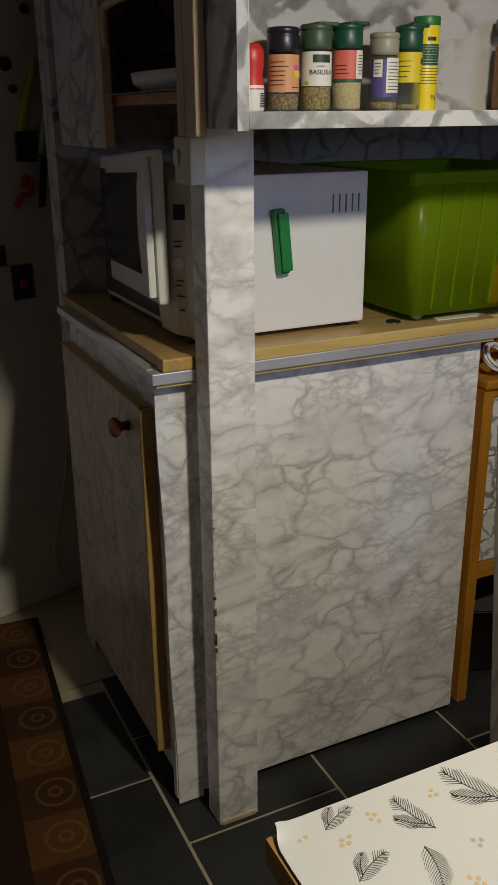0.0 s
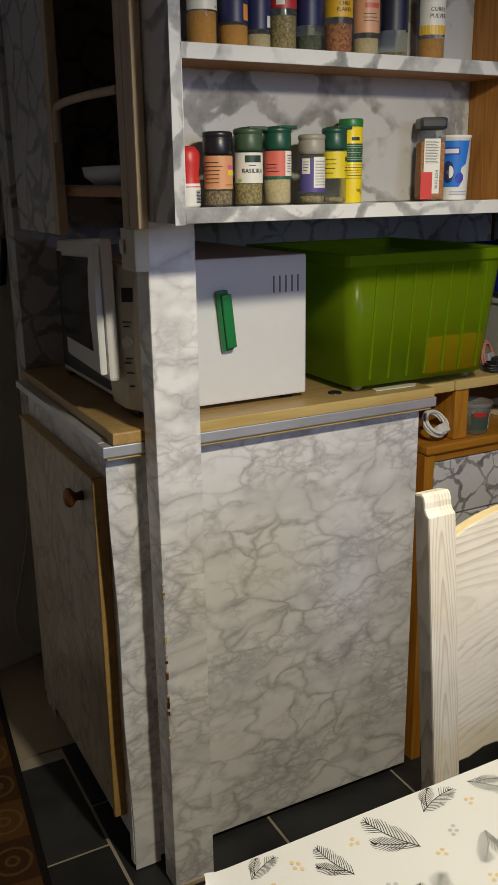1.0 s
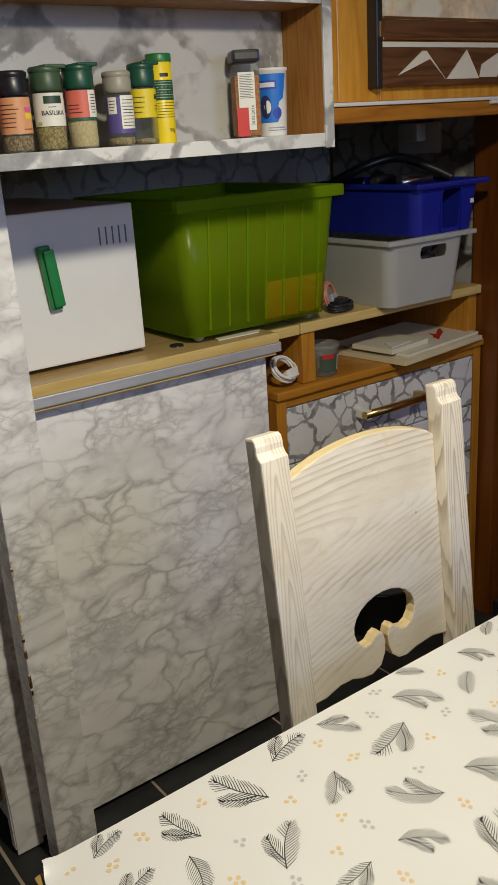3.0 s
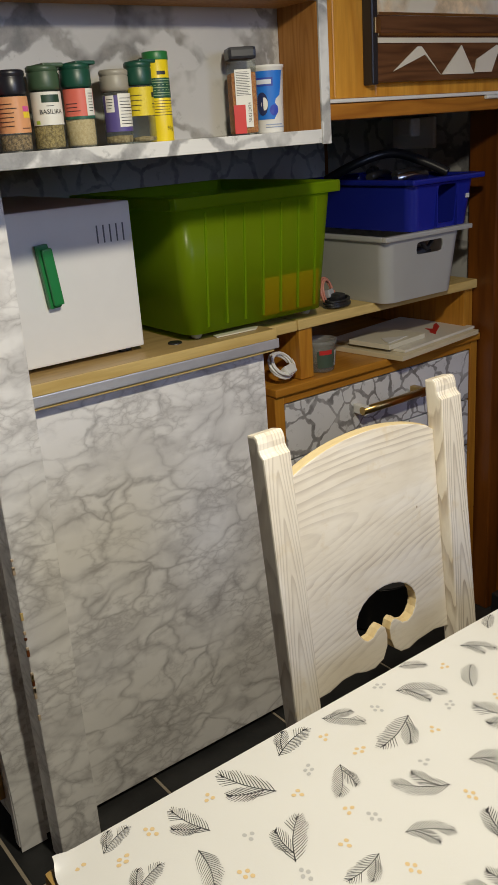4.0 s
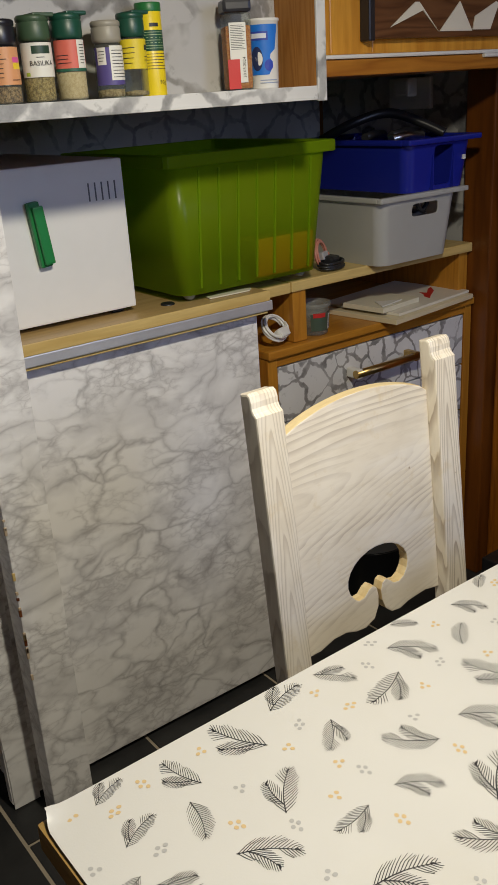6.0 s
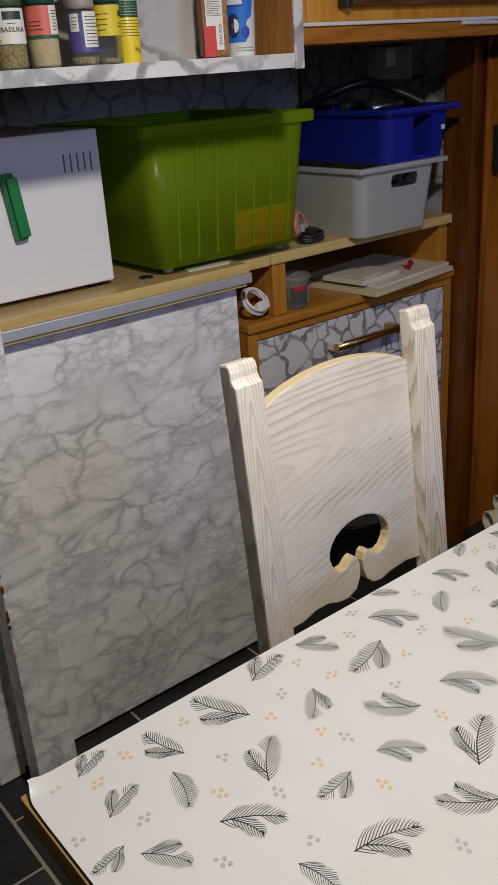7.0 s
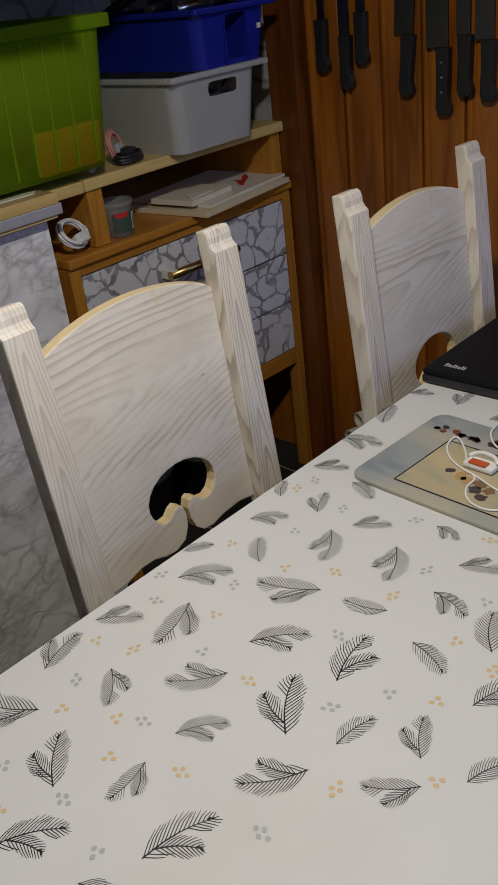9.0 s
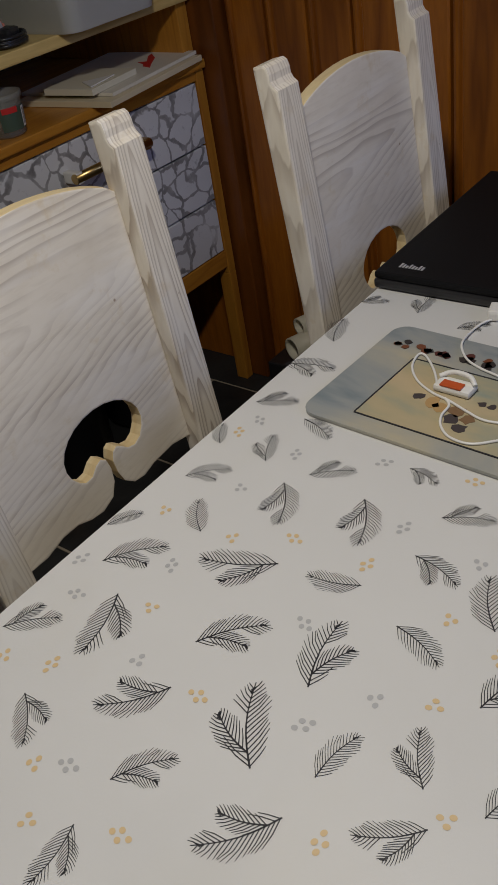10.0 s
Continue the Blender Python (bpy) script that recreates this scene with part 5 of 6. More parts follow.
def knife(y, z, handle, blade, width, label, rivets=False, lean=0.0):
    th = thing("kitchen_knife", pose(EAST - 0.004, y, z, lean, 0, 0), label, "knife", "knives on the wall")
    bm = bmesh.new()
    w = 0.0135
    prism(bm, [(-w * 0.8, 0.0), (-w * 1.25, 0.004), (-w * 1.3, 0.014), (-w * 0.9, 0.03), (-w, handle * 0.6), (-w * 1.1, handle), (w * 1.1, handle), (w, handle * 0.55), (w * 1.15, 0.012), (w * 0.6, 0.0)], -0.019, -0.001, 0.004, flat="x")
    hd = part("handle", bm, M_BLACK, th)
    if rivets:
        for k in range(3):
            part("rivet", lathe(bmesh.new(), [(0.0, -0.0202), (0.0028, -0.0198), (0.0028, -0.018)], 0, 0.001, handle * (0.35 + 0.22 * k), 10, "x"), M_STEEL, hd)
    bm = bmesh.new()
    prism(bm, [(-0.010, handle + 0.0005), (width - 0.010, handle + 0.0005), (width - 0.010, handle + blade * 0.6), (width * 0.5 - 0.010, handle + blade * 0.9), (-0.010, handle + blade)], -0.011, -0.0085, flat="x")
    part("blade", bm, M_BLADE, th)
    return th


knife(-0.100, 1.015, 0.105, 0.15, 0.018, "slim black-handled knife hanging on pine wall")
knife(-0.163, 0.982, 0.105, 0.20, 0.026, "black-handled knife hanging on pine wall")
knife(-0.205, 1.030, 0.10, 0.16, 0.022, "narrow dark knife hanging on pine wall")
knife(-0.312, 0.968, 0.115, 0.22, 0.045, "broad knife with curved black handle on pine wall", lean=4)
knife(-0.400, 0.932, 0.125, 0.22, 0.050, "cleaver-like knife with riveted black handle", True)
knife(-0.448, 0.968, 0.11, 0.2, 0.03, "black-handled knife hanging on pine wall")
knife(-0.498, 0.958, 0.11, 0.2, 0.04, "black-handled knife hanging on pine wall")
solid("knife_rail", block(EAST - 0.008, EAST - 0.0005, -0.62, -0.06, 1.262, 1.290, bevel=0.002), M_BLACK, "black magnetic knife rail on pine wall", "rail")

# ---- below the shelf and along the wall ----
PIPE = thing("wall_cable", (0, 0, 0), "pale cable running down pine wall", "cable")
part("cord", tube(bmesh.new(), smooth_path([(EAST - 0.034, 0.035, 0.36), (EAST - 0.034, 0.03, 0.25), (EAST - 0.035, 0.045, 0.12), (EAST - 0.035, 0.055, 0.006)]), 0.005, 8), M_CREAM, PIPE)
for k, (x, y, r, h) in enumerate(((0.80, 0.17, 0.10, 0.17), (1.08, 0.17, 0.125, 0.13))):
    pot = thing("cooking_pot", (x, y, 0.0008), "black enamel pot on floor under pine chest", "pot")
    part("body", lathe(bmesh.new(), [(0.0, 0.0), (r * 0.9, 0.0), (r, 0.012), (r, h), (r + 0.004, h + 0.002), (r - 0.004, h), (r - 0.006, 0.01), (0.0, 0.006)]), M_BLACK, pot)
    part("lid", lathe(bmesh.new(), [(r * 0.99, h + 0.003), (r * 0.8, h + 0.018), (r * 0.3, h + 0.03), (0.0, h + 0.032)]), M_DARKGLASS, pot)
    part("knob", lathe(bmesh.new(), [(0.006, h + 0.031), (0.014, h + 0.042), (0.012, h + 0.048), (0.0, h + 0.05)]), M_BLACK, pot)
ROLL = thing("paper_rolls", (EAST - 0.10, -0.20, 0.0), "cream plastic tubes lying on a dark box by wall", "tubes")
part("box", block(-0.06, 0.085, -0.12, 0.05, 0.0, 0.15, bevel=0.004), M_BLACK, ROLL)
for (x, y, z, r) in ((-0.012, -0.01, 0.179, 0.028), (0.03, -0.005, 0.214, 0.022)):
    bm = lathe(bmesh.new(), [(r - 0.006, -0.05), (r, -0.05), (r, 0.06), (r - 0.006, 0.06), (r - 0.006, -0.05)], x, y - 0.04, z, 22, "y")
    bmesh.ops.rotate(bm, verts=bm.verts, cent=(x, y, z), matrix=Euler((0, 0, radians(70))).to_matrix())
    part("tube", bm, M_CREAM, ROLL)

# ---- things on the far white wall ----
def on_wall(name, x, z, w, h, d, mat, label, cat, bevel=0.002, tilt=0.0):
    th = thing(name, pose(x, 0.925 + (x + 0.06) * math.tan(radians(17)) - 0.002, z, 0, tilt, 17), label, cat)
    part("body", block(-w / 2, w / 2, -d, 0.0, -h / 2, h / 2, bevel=bevel), mat, th)
    return th


mg = on_wall("fridge_magnet", -0.089, 0.903, 0.058, 0.086, 0.006, paint("dark_blue_card", (0.045, 0.05, 0.09), 0.5), "dark blue picture magnet with an orange spot", "magnet")
part("picture", lathe(bmesh.new(), [(0.0, -0.0075), (0.012, -0.0072), (0.013, -0.0062)], 0, 0, -0.005, 16, "y"), paint("orange_spot", (0.45, 0.12, 0.02), 0.5), mg)
on_wall("fridge_magnet", -0.142, 0.972, 0.03, 0.05, 0.006, paint("dark_red_card", (0.12, 0.02, 0.03), 0.5), "dark red picture magnet on white wall", "magnet")
for x, z, r in ((-0.022, 1.525, 0.011), (-0.082, 1.405, 0.016), (-0.068, 1.352, 0.010), (-0.115, 1.45, 0.01)):
    th = thing("round_magnet", pose(x, 0.925 + (x + 0.06) * 0.3057 - 0.002, z, 0, 0, 17), "round black magnet on white wall", "magnet", "round magnets")
    part("disc", lathe(bmesh.new(), [(0.0, -0.009), (r * 0.9, -0.009), (r, -0.006), (r, 0.0)], 0, 0, 0, 18, "y"), M_BLACK, th)


def wall_tool(name, label, handle, r, mat, head=None, head_mat=None):
    """A long thin thing hanging on the white wall, from points of x and z."""
    def at(x, z, out=0.012):
        return (x, 0.925 + (x + 0.06) * 0.3057 - out, z)
    th = thing(name, (0, 0, 0), label, "tool")
    part("handle", tube(bmesh.new(), smooth_path([at(x, z) for x, z in handle]), r, 8), mat, th)
    if head:
        bm = bmesh.new()
        prism(bm, [(x, z) for x, z in head], -0.010, 0.010, 0.003)
        for v in bm.verts:
            v.co.y += 0.925 + (v.co.x + 0.06) * 0.3057 - 0.014
        part("head", bm, head_mat, th)


wall_tool("hanging_strap", "long black strap hanging on white wall", [(0.023, 1.66), (0.025, 1.57), (0.022, 1.45), (0.024, 1.334), (0.040, 1.252), (0.061, 1.184)], 0.008, M_BLACK)
wall_tool("hanging_brush", "black-handled brush hanging on white wall", [(0.018, 1.52), (0.014, 1.42), (0.014, 1.334), (0.022, 1.233), (0.022, 1.135)], 0.010, M_BLACK)
wall_tool("hanging_scraper", "dark scraper with pale grip on wall", [(0.010, 1.30), (-0.004, 1.252), (-0.018, 1.205)], 0.008, M_CREAM, [(-0.012, 1.20), (0.002, 1.195), (-0.014, 1.082), (-0.030, 1.080)], M_BLACK)
wall_tool("fly_swatter", "yellow-handled swatter with black head on wall", [(-0.012, 1.42), (-0.020, 1.385), (-0.043, 1.317), (-0.060, 1.257)], 0.009, paint("yellow_handle", (0.62, 0.50, 0.03), 0.5), [(-0.072, 1.257), (-0.020, 1.260), (-0.026, 1.188), (-0.077, 1.191)], M_BLACK)
HOOK = thing("red_hook", (0, 0, 0), "red plastic hook on white wall", "hook")
part("body", tube(bmesh.new(), smooth_path([(-0.088, 0.900, 1.088), (-0.072, 0.905, 1.110), (-0.050, 0.912, 1.115), (-0.046, 0.915, 1.140), (-0.058, 0.912, 1.152), (-0.070, 0.905, 1.128)]), 0.007, 8), M_RED, HOOK)
CORD = thing("hanging_cable", (0, 0, 0), "thin cream cable hanging down white wall", "cable")
part("cord", tube(bmesh.new(), smooth_path([(0.018, 0.940, 0.80), (0.010, 0.936, 0.658), (-0.002, 0.935, 0.52), (-0.018, 0.930, 0.382), (-0.053, 0.918, 0.238), (-0.075, 0.911, 0.150), (-0.061, 0.915, 0.068), (-0.020, 0.926, 0.022), (0.022, 0.935, 0.006)]), 0.0028, 6), M_CREAM, CORD)

# ---- rug ----
def rug_material():
    n = Nodes("brown_ring_rug", rough=0.95, spec=0.1)
    co = n.coords()
    sep = n.add("ShaderNodeSeparateXYZ")
    n.link(co, sep.inputs[0])
    x, y = sep.outputs[0], sep.outputs[1]
    cell = 0.125
    fx = n.math("SUBTRACT", n.math("FRACT", n.math("DIVIDE", x, cell)), 0.5)
    fy = n.math("SUBTRACT", n.math("FRACT", n.math("DIVIDE", y, cell)), 0.5)
    d = n.math("SQRT", n.math("ADD", n.math("MULTIPLY", fx, fx), n.math("MULTIPLY", fy, fy)))
    rings = n.math("PINGPONG", n.math("MULTIPLY", d, 5.0), 0.5)
    line = n.math("MULTIPLY", n.ramp(rings, [(0.30, 0.0), (0.42, 1.0)]), n.math("LESS_THAN", d, 0.42))
    check = n.math("MODULO", n.math("ADD", n.math("FLOOR", n.math("DIVIDE", y, cell)), 40.0), 2.0)
    ground = n.mix(check, (0.060, 0.026, 0.010), (0.115, 0.052, 0.016))
    base = n.mix(n.math("MULTIPLY", line, 0.42), ground, (0.24, 0.135, 0.045))
    edge = n.math("GREATER_THAN", x, -0.016)
    base = n.mix(edge, base, (0.012, 0.009, 0.008))
    inner = n.math("LESS_THAN", x, -0.135)
    base = n.mix(inner, base, (0.030, 0.014, 0.008))
    fuzz = n.noise(co, 300.0, 3.0)
    base = n.mix(n.ramp(fuzz.outputs["Fac"], [(0.35, 0.45), (0.65, 0.0)]), base, (0.02, 0.012, 0.008))
    return n.colour(base).bump(fuzz.outputs["Fac"], 0.6, 0.004).mat


RUG = solid("rug", block(-1.2, 0.0, -1.6, 0.0, 0.0, 0.007, bevel=0.003), rug_material(), "brown runner rug with rows of rings", "rug")
RUG.matrix_world = pose(-0.158, 0.815, 0.0012, 0, 0, -5)

# ---- on the table: mat, laptop, cords ----
def mat_picture():
    n = Nodes("printed_mat", rough=0.30, spec=0.5)
    co = n.coords()
    c = n.noise(n.coords((1.0, 0.45, 1.0), (0, 0, 14)), 13.0, 5.0, 0.55, 0.4)
    sky_c = n.ramp(c.outputs["Fac"], [(0.28, (0.10, 0.15, 0.18)), (0.44, (0.27, 0.29, 0.29)), (0.58, (0.36, 0.35, 0.30)), (0.74, (0.48, 0.42, 0.27))])
    return n.colour(sky_c).mat


def mat_inner():
    n = Nodes("printed_beach", rough=0.30, spec=0.5)
    c = n.noise(n.coords((1.0, 0.30, 1.0), (0, 0, 8)), 17.0, 4.0, 0.55, 0.2)
    return n.colour(n.ramp(c.outputs["Fac"], [(0.3, (0.16, 0.26, 0.26)), (0.55, (0.42, 0.36, 0.22)), (0.72, (0.50, 0.40, 0.24))])).mat


MAT = thing("table_mat", pose(0.382, -0.846, TZ + 0.0006, 0, 0, -3), "glossy printed picture mat on oilcloth", "mat")
bm = bmesh.new()
outline = []
for cx, cy, a0 in ((0.167, -0.018, 0), (0.018, -0.018, 90), (0.018, -0.272, 180), (0.167, -0.272, 270)):
    for k in range(6):
        a = radians(a0 + 18 * k)
        outline.append((cx + 0.018 * math.cos(a), cy + 0.018 * math.sin(a)))
prism(bm, outline, 0.0, 0.004, 0.0008, flat="z")
part("sheet", bm, mat_picture(), MAT)
part("picture", block(0.022, 0.128, -0.235, -0.052, 0.0042, 0.0046, bevel=0.0001), mat_inner(), MAT, "beach scene print")
bm = bmesh.new()
for a, b, c, d in ((0.0205, 0.022, -0.236, -0.051), (0.128, 0.1295, -0.236, -0.051), (0.022, 0.128, -0.052, -0.0505), (0.022, 0.128, -0.2365, -0.235)):
    box(bm, a, b, c, d, 0.0042, 0.005, bevel=0)
part("picture_line", bm, M_INK, MAT)
rg = random.Random(8)


def blot(x, y, r, c, name="printed_shape"):
    bm = bmesh.new()
    pts = [(x + r * (0.6 + 0.6 * rg.random()) * math.cos(2 * math.pi * k / 9), y + r * (0.6 + 0.6 * rg.random()) * math.sin(2 * math.pi * k / 9)) for k in range(9)]
    prism(bm, pts, 0.0047, 0.0050, flat="z")
    part(name, bm, paper(c), MAT)


# a frieze of small dark beasts along the far edge, and a figure on the beach
for k in range(11):
    y0 = -0.028 - 0.0235 * k
    for _ in range(4):
        blot(0.150 + 0.012 * (rg.random() - 0.5), y0 + 0.014 * (rg.random() - 0.5), 0.0045 + 0.002 * rg.random(), ((0.035, 0.03, 0.03), (0.16, 0.055, 0.025), (0.05, 0.055, 0.06), (0.09, 0.03, 0.025))[(k + rg.randrange(2)) % 4])
for x, y, r, c in ((0.072, -0.092, 0.006, 0), (0.068, -0.108, 0.009, 1), (0.064, -0.118, 0.008, 1), (0.066, -0.136, 0.009, 2), (0.052, -0.136, 0.008, 0), (0.044, -0.150, 0.007, 0), (0.058, -0.150, 0.007, 2), (0.086, -0.150, 0.005, 0), (0.086, -0.160, 0.005, 0)):
    blot(x, y, r, ((0.06, 0.05, 0.05), (0.42, 0.27, 0.11), (0.20, 0.12, 0.06))[c])
LAP = thing("laptop", pose(0.636, -0.782, TZ + 0.0006, 0, 0, 1), "closed matt black laptop on oilcloth", "laptop")
part("base", block(0.0, 0.335, -0.235, 0.0, 0.001, 0.013, bevel=0.004), M_BLACK, LAP)
ld = part("lid", block(0.001, 0.334, -0.234, -0.001, 0.0135, 0.0215, bevel=0.003), paint("black_laptop_lid", (0.006, 0.006, 0.007), 0.6, spec=0.15, grain=300), LAP)
bm = bmesh.new()
for k in range(8):
    box(bm, 0.020, 0.030 - 0.002 * (k % 3), -0.026 - 0.004 * k, -0.0235 - 0.004 * k, 0.0216, 0.0222, bevel=0)
part("emblem", bm, M_ALU, ld, "small silver emblem bars")
EAR = thing("white_cord", pose(0.382, -0.846, TZ + 0.0052, 0, 0, -3), "thin white cord looped over picture mat", "cord")
for pts in (
        [(0.092, -0.100), (0.116, -0.082), (0.136, -0.061), (0.135, -0.053), (0.113, -0.059), (0.093, -0.077), (0.081, -0.100), (0.076, -0.121), (0.068, -0.144), (0.063, -0.162), (0.066, -0.180), (0.075, -0.21)],
        [(0.078, -0.116), (0.069, -0.125), (0.052, -0.127), (0.037, -0.135), (0.026, -0.150), (0.026, -0.170), (0.041, -0.188), (0.065, -0.21)],
        [(0.120, -0.190), (0.134, -0.141), (0.139, -0.120), (0.148, -0.101), (0.163, -0.087), (0.177, -0.080), (0.201, -0.075), (0.224, -0.077), (0.237, -0.083)]):
    part("cord", tube(bmesh.new(), smooth_path([(x, y, 0.0015 if x < 0.18 else -0.002) for x, y in pts], 10), 0.0013, 8), M_WHITEPL, EAR)
DV = thing("clip_device", pose(0.471, -0.968, TZ + 0.006, 0, 0, -92), "white plastic clip with orange cover on mat", "clip")
part("shell", block(-0.019, 0.019, -0.010, 0.010, 0.0, 0.007, bevel=0.0034), M_WHITEPL, DV)
part("cover", block(-0.012, 0.010, -0.0095, 0.001, 0.0072, 0.0092, bevel=0.001), paint("orange_cover", (0.50, 0.09, 0.02), 0.35), DV, "orange cover")
part("arm", tube(bmesh.new(), smooth_path([(-0.019, 0.005, 0.008), (-0.008, 0.011, 0.012), (0.010, 0.010, 0.012), (0.019, 0.003, 0.008)]), 0.0025, 8), M_WHITEPL, DV)
PLG = thing("cable_plug", pose(0.624, -0.940, TZ + 0.001, 0, 0, 15), "white cable plug beside laptop", "plug")
part("plug", block(-0.012, 0.012, -0.007, 0.007, 0.0, 0.012, bevel=0.003), M_WHITEPL, PLG)

# ---- the oilcloth's print: feathers and dots ----
def plume(quads, x, y, turn, length, barbs=17, thick=1.0, bare=0, wide=1.0):
    """One feather: a bent shaft with fine barbs and an eye near its end."""
    def put(u, v):
        c, s = math.cos(turn), math.sin(turn)
        v2 = v + 0.07 * length * math.sin(math.pi * min(max(u / length, 0), 1.0))
        return (x + u * c - v2 * s, y + u * s + v2 * c)

    def line(p, q, w0, w1):
        d = Vector((q[0] - p[0], q[1] - p[1]))
        k = Vector((-d.y, d.x)).normalized() if d.length > 1e-9 else Vector((0, 1))
        quads.append([(p[0] + k.x * w0, p[1] + k.y * w0), (p[0] - k.x * w0, p[1] - k.y * w0), (q[0] - k.x * w1, q[1] - k.y * w1), (q[0] + k.x * w1, q[1] + k.y * w1)])
    steps = 8
    for k in range(steps):
        line(put(length * k / steps, 0), put(length * (k + 1) / steps, 0), 0.013 * thick * (1 - 0.06 * k), 0.013 * thick * (1 - 0.06 * (k + 1)))
    for k in range(barbs):
        w = k / (barbs - 1)
        u = length * (0.02 + 0.90 * w)
        full = 0.40 * (0.55 + 0.45 * math.sin(math.pi * min(1.0, 0.25 + 0.75 * w))) * (1.0 - 0.45 * w ** 3) * (0.45 + 0.55 * length)
        for s in (-1, 1):
            if s == bare and 0.10 < w < 0.62:
                continue
            a, b = put(u, 0), put(u + full * 0.36, s * full * 0.34 * wide)
            c = put(u + full * (0.70 + 0.10 * math.sin(7.3 * k + s)), s * full * (0.58 + 0.05 * math.sin(5.1 * k + 2 * s)) * wide)
            line(a, b, 0.0074 * thick, 0.0072 * thick)
            line(b, c, 0.0072 * thick, 0.0042 * thick)
    e = 0.86 * length
    for k in range(5):
        line(put(e + 0.018 * k, 0.02 * math.sin(k)), put(e + 0.018 * (k + 1), 0.02 * math.sin(k + 1)), 0.016 * math.sin(0.5 + 0.5 * k), 0.016 * math.sin(0.5 + 0.5 * (k + 1)))


def print_mesh(name, quads, mat):
    bm = bmesh.new()
    for q in quads:
        f = bm.faces.new([bm.verts.new((p[0], p[1], 0.0)) for p in q])
        f.normal_update()
        if f.normal.z < 0:
            f.normal_flip()
    return mesh_of(name, bm, mat)


def double(sign):
    q = []
    plume(q, 0.0, 0.0, 0.0, 1.0, 16, 0.82, sign)
    plume(q, 0.17, 0.035, sign * 0.60, 0.58, 10, 0.82, 0, 0.85)
    return q


single = []
plume(single, 0.0, 0.0, 0.0, 1.0, 15, 0.82)
P_DOUBLE = [print_mesh("feather_print", double(1), M_INK), print_mesh("feather_print", double(-1), M_INK)]
P_SINGLE = print_mesh("feather_print", single, M_INK)
# base, turn and length of each motif, by the side on which its second plume grows
LEFT_ROWS = [(0.602, -0.785, -68, 0.033), (0.380, -0.796, -65, 0.044), (0.043, -0.799, -50, 0.047), (-0.224, -0.810, 23, 0.037), (-0.028, -0.814, 15, 0.052), (-0.137, -0.850, 106, 0.049), (-0.061, -0.851, 116, 0.064), (0.114, -0.856, -164, 0.062), (0.602, -0.858, 1, 0.042), (0.305, -0.862, 24, 0.041), (0.009, -0.864, -134, 0.045), (-0.227, -0.869, 24, 0.041), (-0.233, -0.902, -168, 0.034), (0.306, -0.909, -56, 0.042), (-0.227, -0.918, -54, 0.044), (-0.102, -0.928, 47, 0.056), (0.202, -0.949, 112, 0.066), (-0.042, -0.968, -175, 0.042), (0.308, -1.036, -69, 0.043), (0.045, -1.038, 33, 0.066), (0.088, -1.135, 29, 0.043), (0.067, -1.149, 126, 0.044)]
RIGHT_ROWS = [(0.452, -0.781, -77, 0.057), (0.254, -0.808, -50, 0.043), (0.135, -0.818, -44, 0.056), (0.287, -0.895, -151, 0.055), (0.587, -0.913, -54, 0.036), (-0.161, -0.935, -37, 0.056), (0.107, -0.942, -44, 0.056), (0.067, -0.953, 136, 0.055), (-0.008, -0.966, -39, 0.045), (0.300, -0.969, -155, 0.057), (0.353, -0.983, -107, 0.033), (-0.100, -1.030, -18, 0.061), (0.115, -1.035, 10, 0.062), (0.260, -1.038, -109, 0.045), (0.029, -1.074, 140, 0.056), (0.157, -1.139, -25, 0.05)]
LONE = [(0.170, -0.789, -35, 0.033), (0.512, -0.804, 18, 0.051), (0.308, -0.806, 32, 0.033), (0.376, -0.857, -113, 0.043), (-0.158, -0.862, -107, 0.046), (0.202, -0.869, 41, 0.043), (-0.140, -1.009, -81, 0.04), (0.213, -1.018, 103, 0.044), (0.191, -1.060, -113, 0.046), (0.061, -1.076, -12, 0.041), (0.219, -1.121, 27, 0.054), (0.090, -1.173, -26, 0.04)]


def stamp(me, x, y, turn, size, name="feather_print"):
    ob = new(name, me)
    ob.parent = CLOTH
    ob.matrix_basis = pose(x, y, TZ + 0.0002, 0, 0, turn) @ Matrix.Diagonal((size, size, 1, 1))


for side, rows in enumerate((LEFT_ROWS, RIGHT_ROWS)):
    for x, y, a, s in rows:
        stamp(P_DOUBLE[side], x, y, a, s)
for x, y, a, s in LONE:
    stamp(P_SINGLE, x, y, a, s)
M_GOLD = paint("ochre_ink", (0.62, 0.46, 0.24), 0.5, mottle=0.1)
M_GREYINK = paint("grey_ink", (0.42, 0.42, 0.42), 0.5, mottle=0.1)


def dots_mesh(spots, mat):
    bm = bmesh.new()
    for x, y in spots:
        vs = [bm.verts.new((x + 0.0024 * math.cos(k * math.pi / 5), y + 0.0021 * math.sin(k * math.pi / 5), 0)) for k in range(10)]
        bm.faces.new(vs)
    return mesh_of("dot_print", bm, mat)


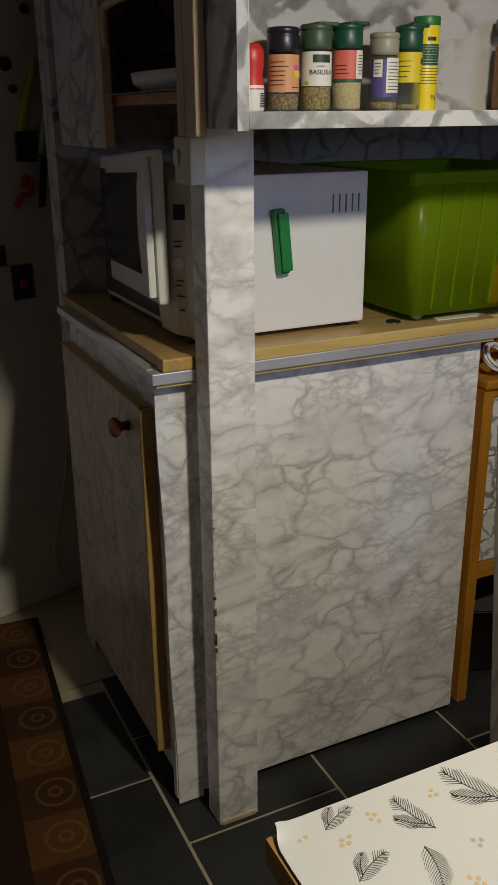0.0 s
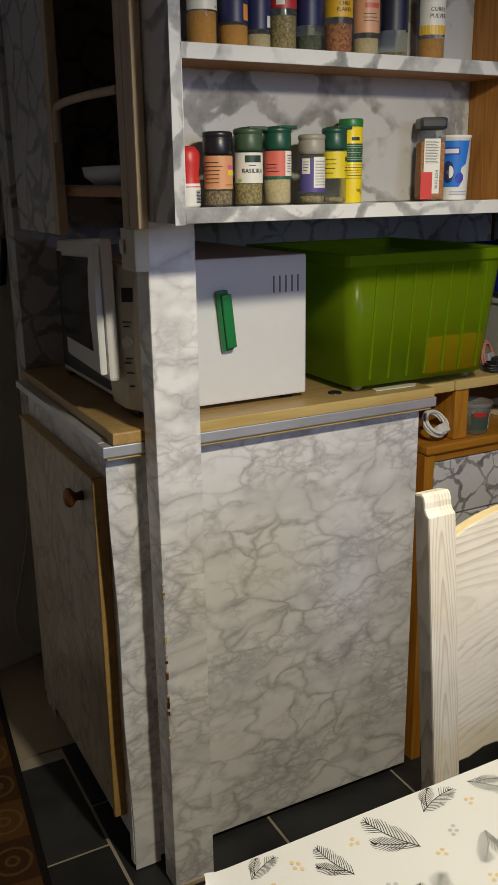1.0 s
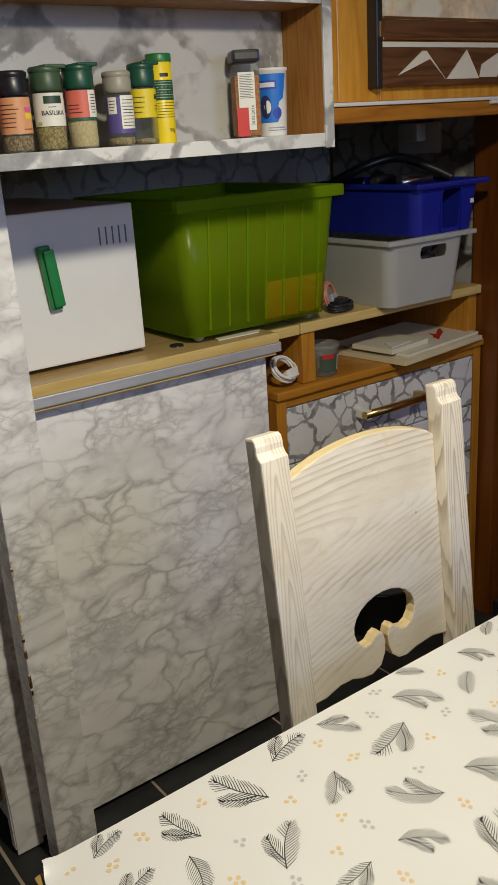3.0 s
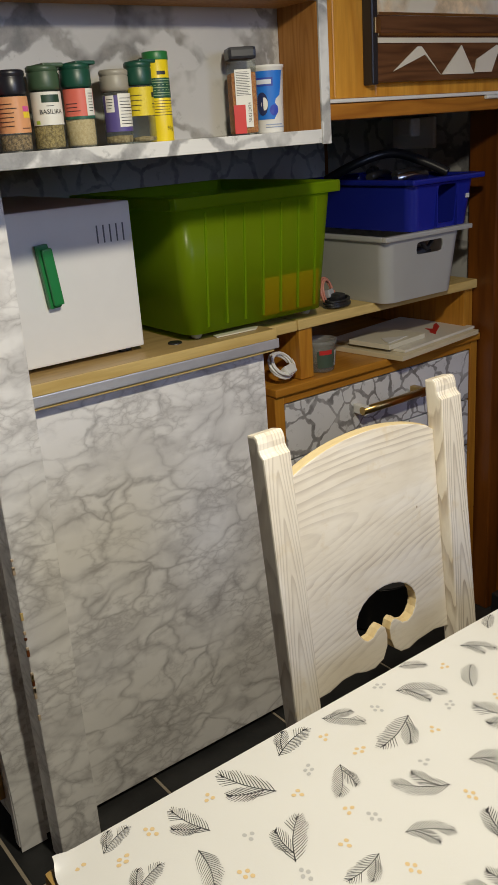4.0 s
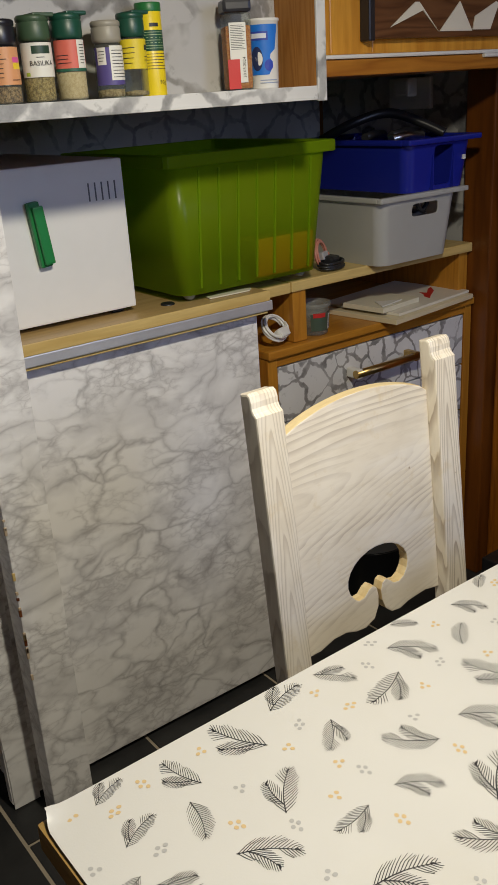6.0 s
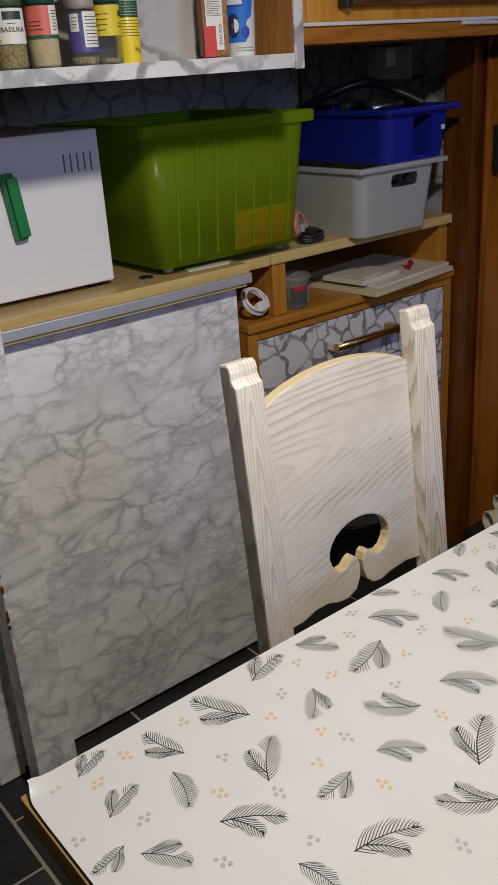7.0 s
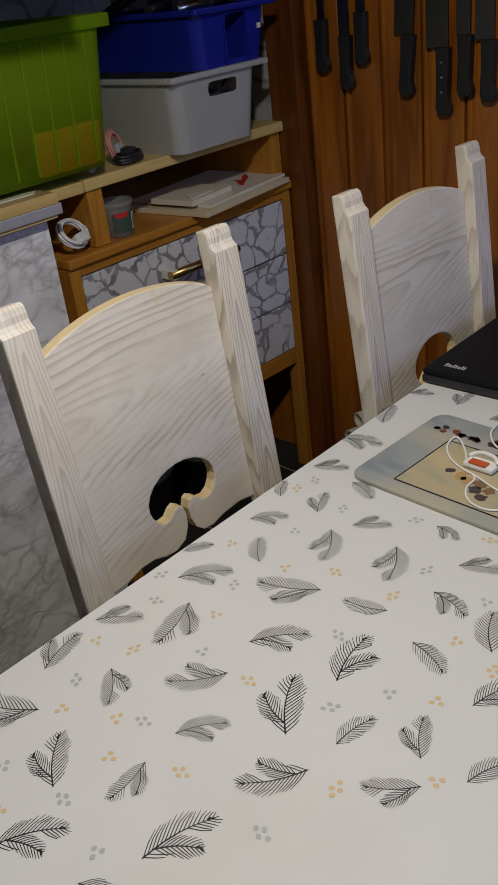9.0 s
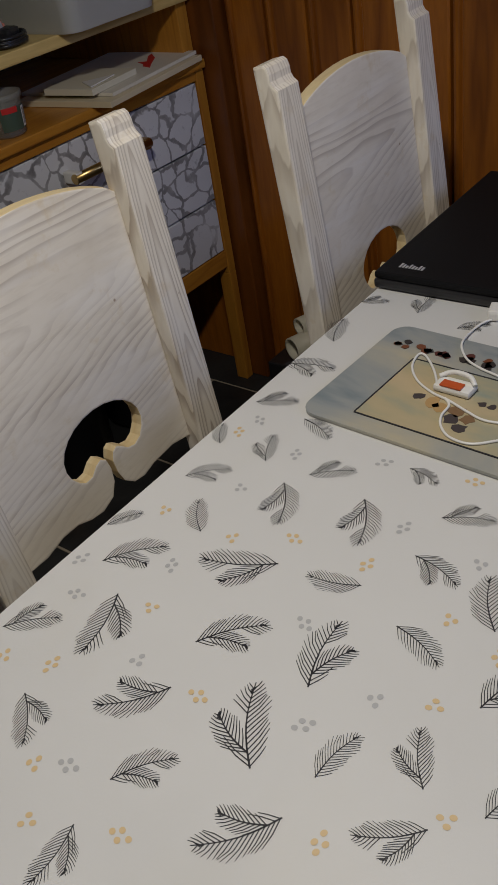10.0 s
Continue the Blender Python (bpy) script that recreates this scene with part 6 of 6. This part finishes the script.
D4 = [(0.0, 0.0), (0.0075, 0.0012), (0.0032, 0.0062), (0.0102, 0.0068)]
D3 = D4[:3]
GOLD = [(0.208, -0.897), (0.234, -0.947), (0.122, -0.890), (0.243, -1.008), (0.220, -1.084), (0.074, -0.965), (0.144, -1.108), (0.034, -0.859), (-0.026, -0.914), (-0.028, -1.001), (0.084, -1.155), (0.037, -1.097), (0.214, -0.816), (0.362, -1.031), (-0.057, -0.936), (0.197, -1.132), (0.026, -0.824), (-0.173, -0.818), (-0.240, -0.806), (-0.206, -0.822), (-0.110, -0.808), (-0.142, -0.902), (-0.049, -0.863), (0.329, -0.812)]
GREYS = [(0.157, -0.874), (0.102, -0.829), (0.080, -0.913), (0.166, -0.993), (0.087, -1.042), (0.128, -1.078), (-0.011, -0.938), (0.293, -1.013), (0.279, -1.078), (0.349, -0.952), (0.323, -0.881), (0.267, -0.866), (0.137, -0.798), (0.362, -0.810), (-0.114, -0.872), (-0.209, -0.889), (-0.101, -0.947), (-0.252, -0.871), (-0.012, -0.841), (-0.183, -0.960), (-0.118, -0.998), (-0.031, -1.086)]
gold_me, grey_me = [dots_mesh(D3, M_GOLD), dots_mesh(D4, M_GOLD)], [dots_mesh(D4, M_GREYINK), dots_mesh(D3, M_GREYINK)]
for k, (x, y) in enumerate(GOLD):
    stamp(gold_me[k % 2], x - 0.003, y - 0.003, 47 * k % 360, 1.0, "dot_print")
for k, (x, y) in enumerate(GREYS):
    stamp(grey_me[k % 3 == 2], x - 0.003, y - 0.003, 71 * k % 360, 1.0, "dot_print")

# ---- floor tiles ----
TILE = 0.33
tile_me = mesh_of("tile", block(-TILE / 2 + 0.0035, TILE / 2 - 0.0035, -TILE / 2 + 0.0035, TILE / 2 - 0.0035, -0.008, 0.0, bevel=0.002), M_SLATE)
for i in range(-5, 5):
    for j in range(-10, 3):
        x = -0.086 + TILE * (i + 0.5)
        y = (-0.101 if i % 2 == 0 else 0.097) + TILE * (j - 0.5)
        if x - TILE / 2 < EAST and y + TILE / 2 < 0.60 and y > SOUTH:
            if i < 0 and y + TILE / 2 > 0.475:
                continue
            ob = new("tile", tile_me)
            ob.parent = floor
            ob.location = (x, y, 0.0)
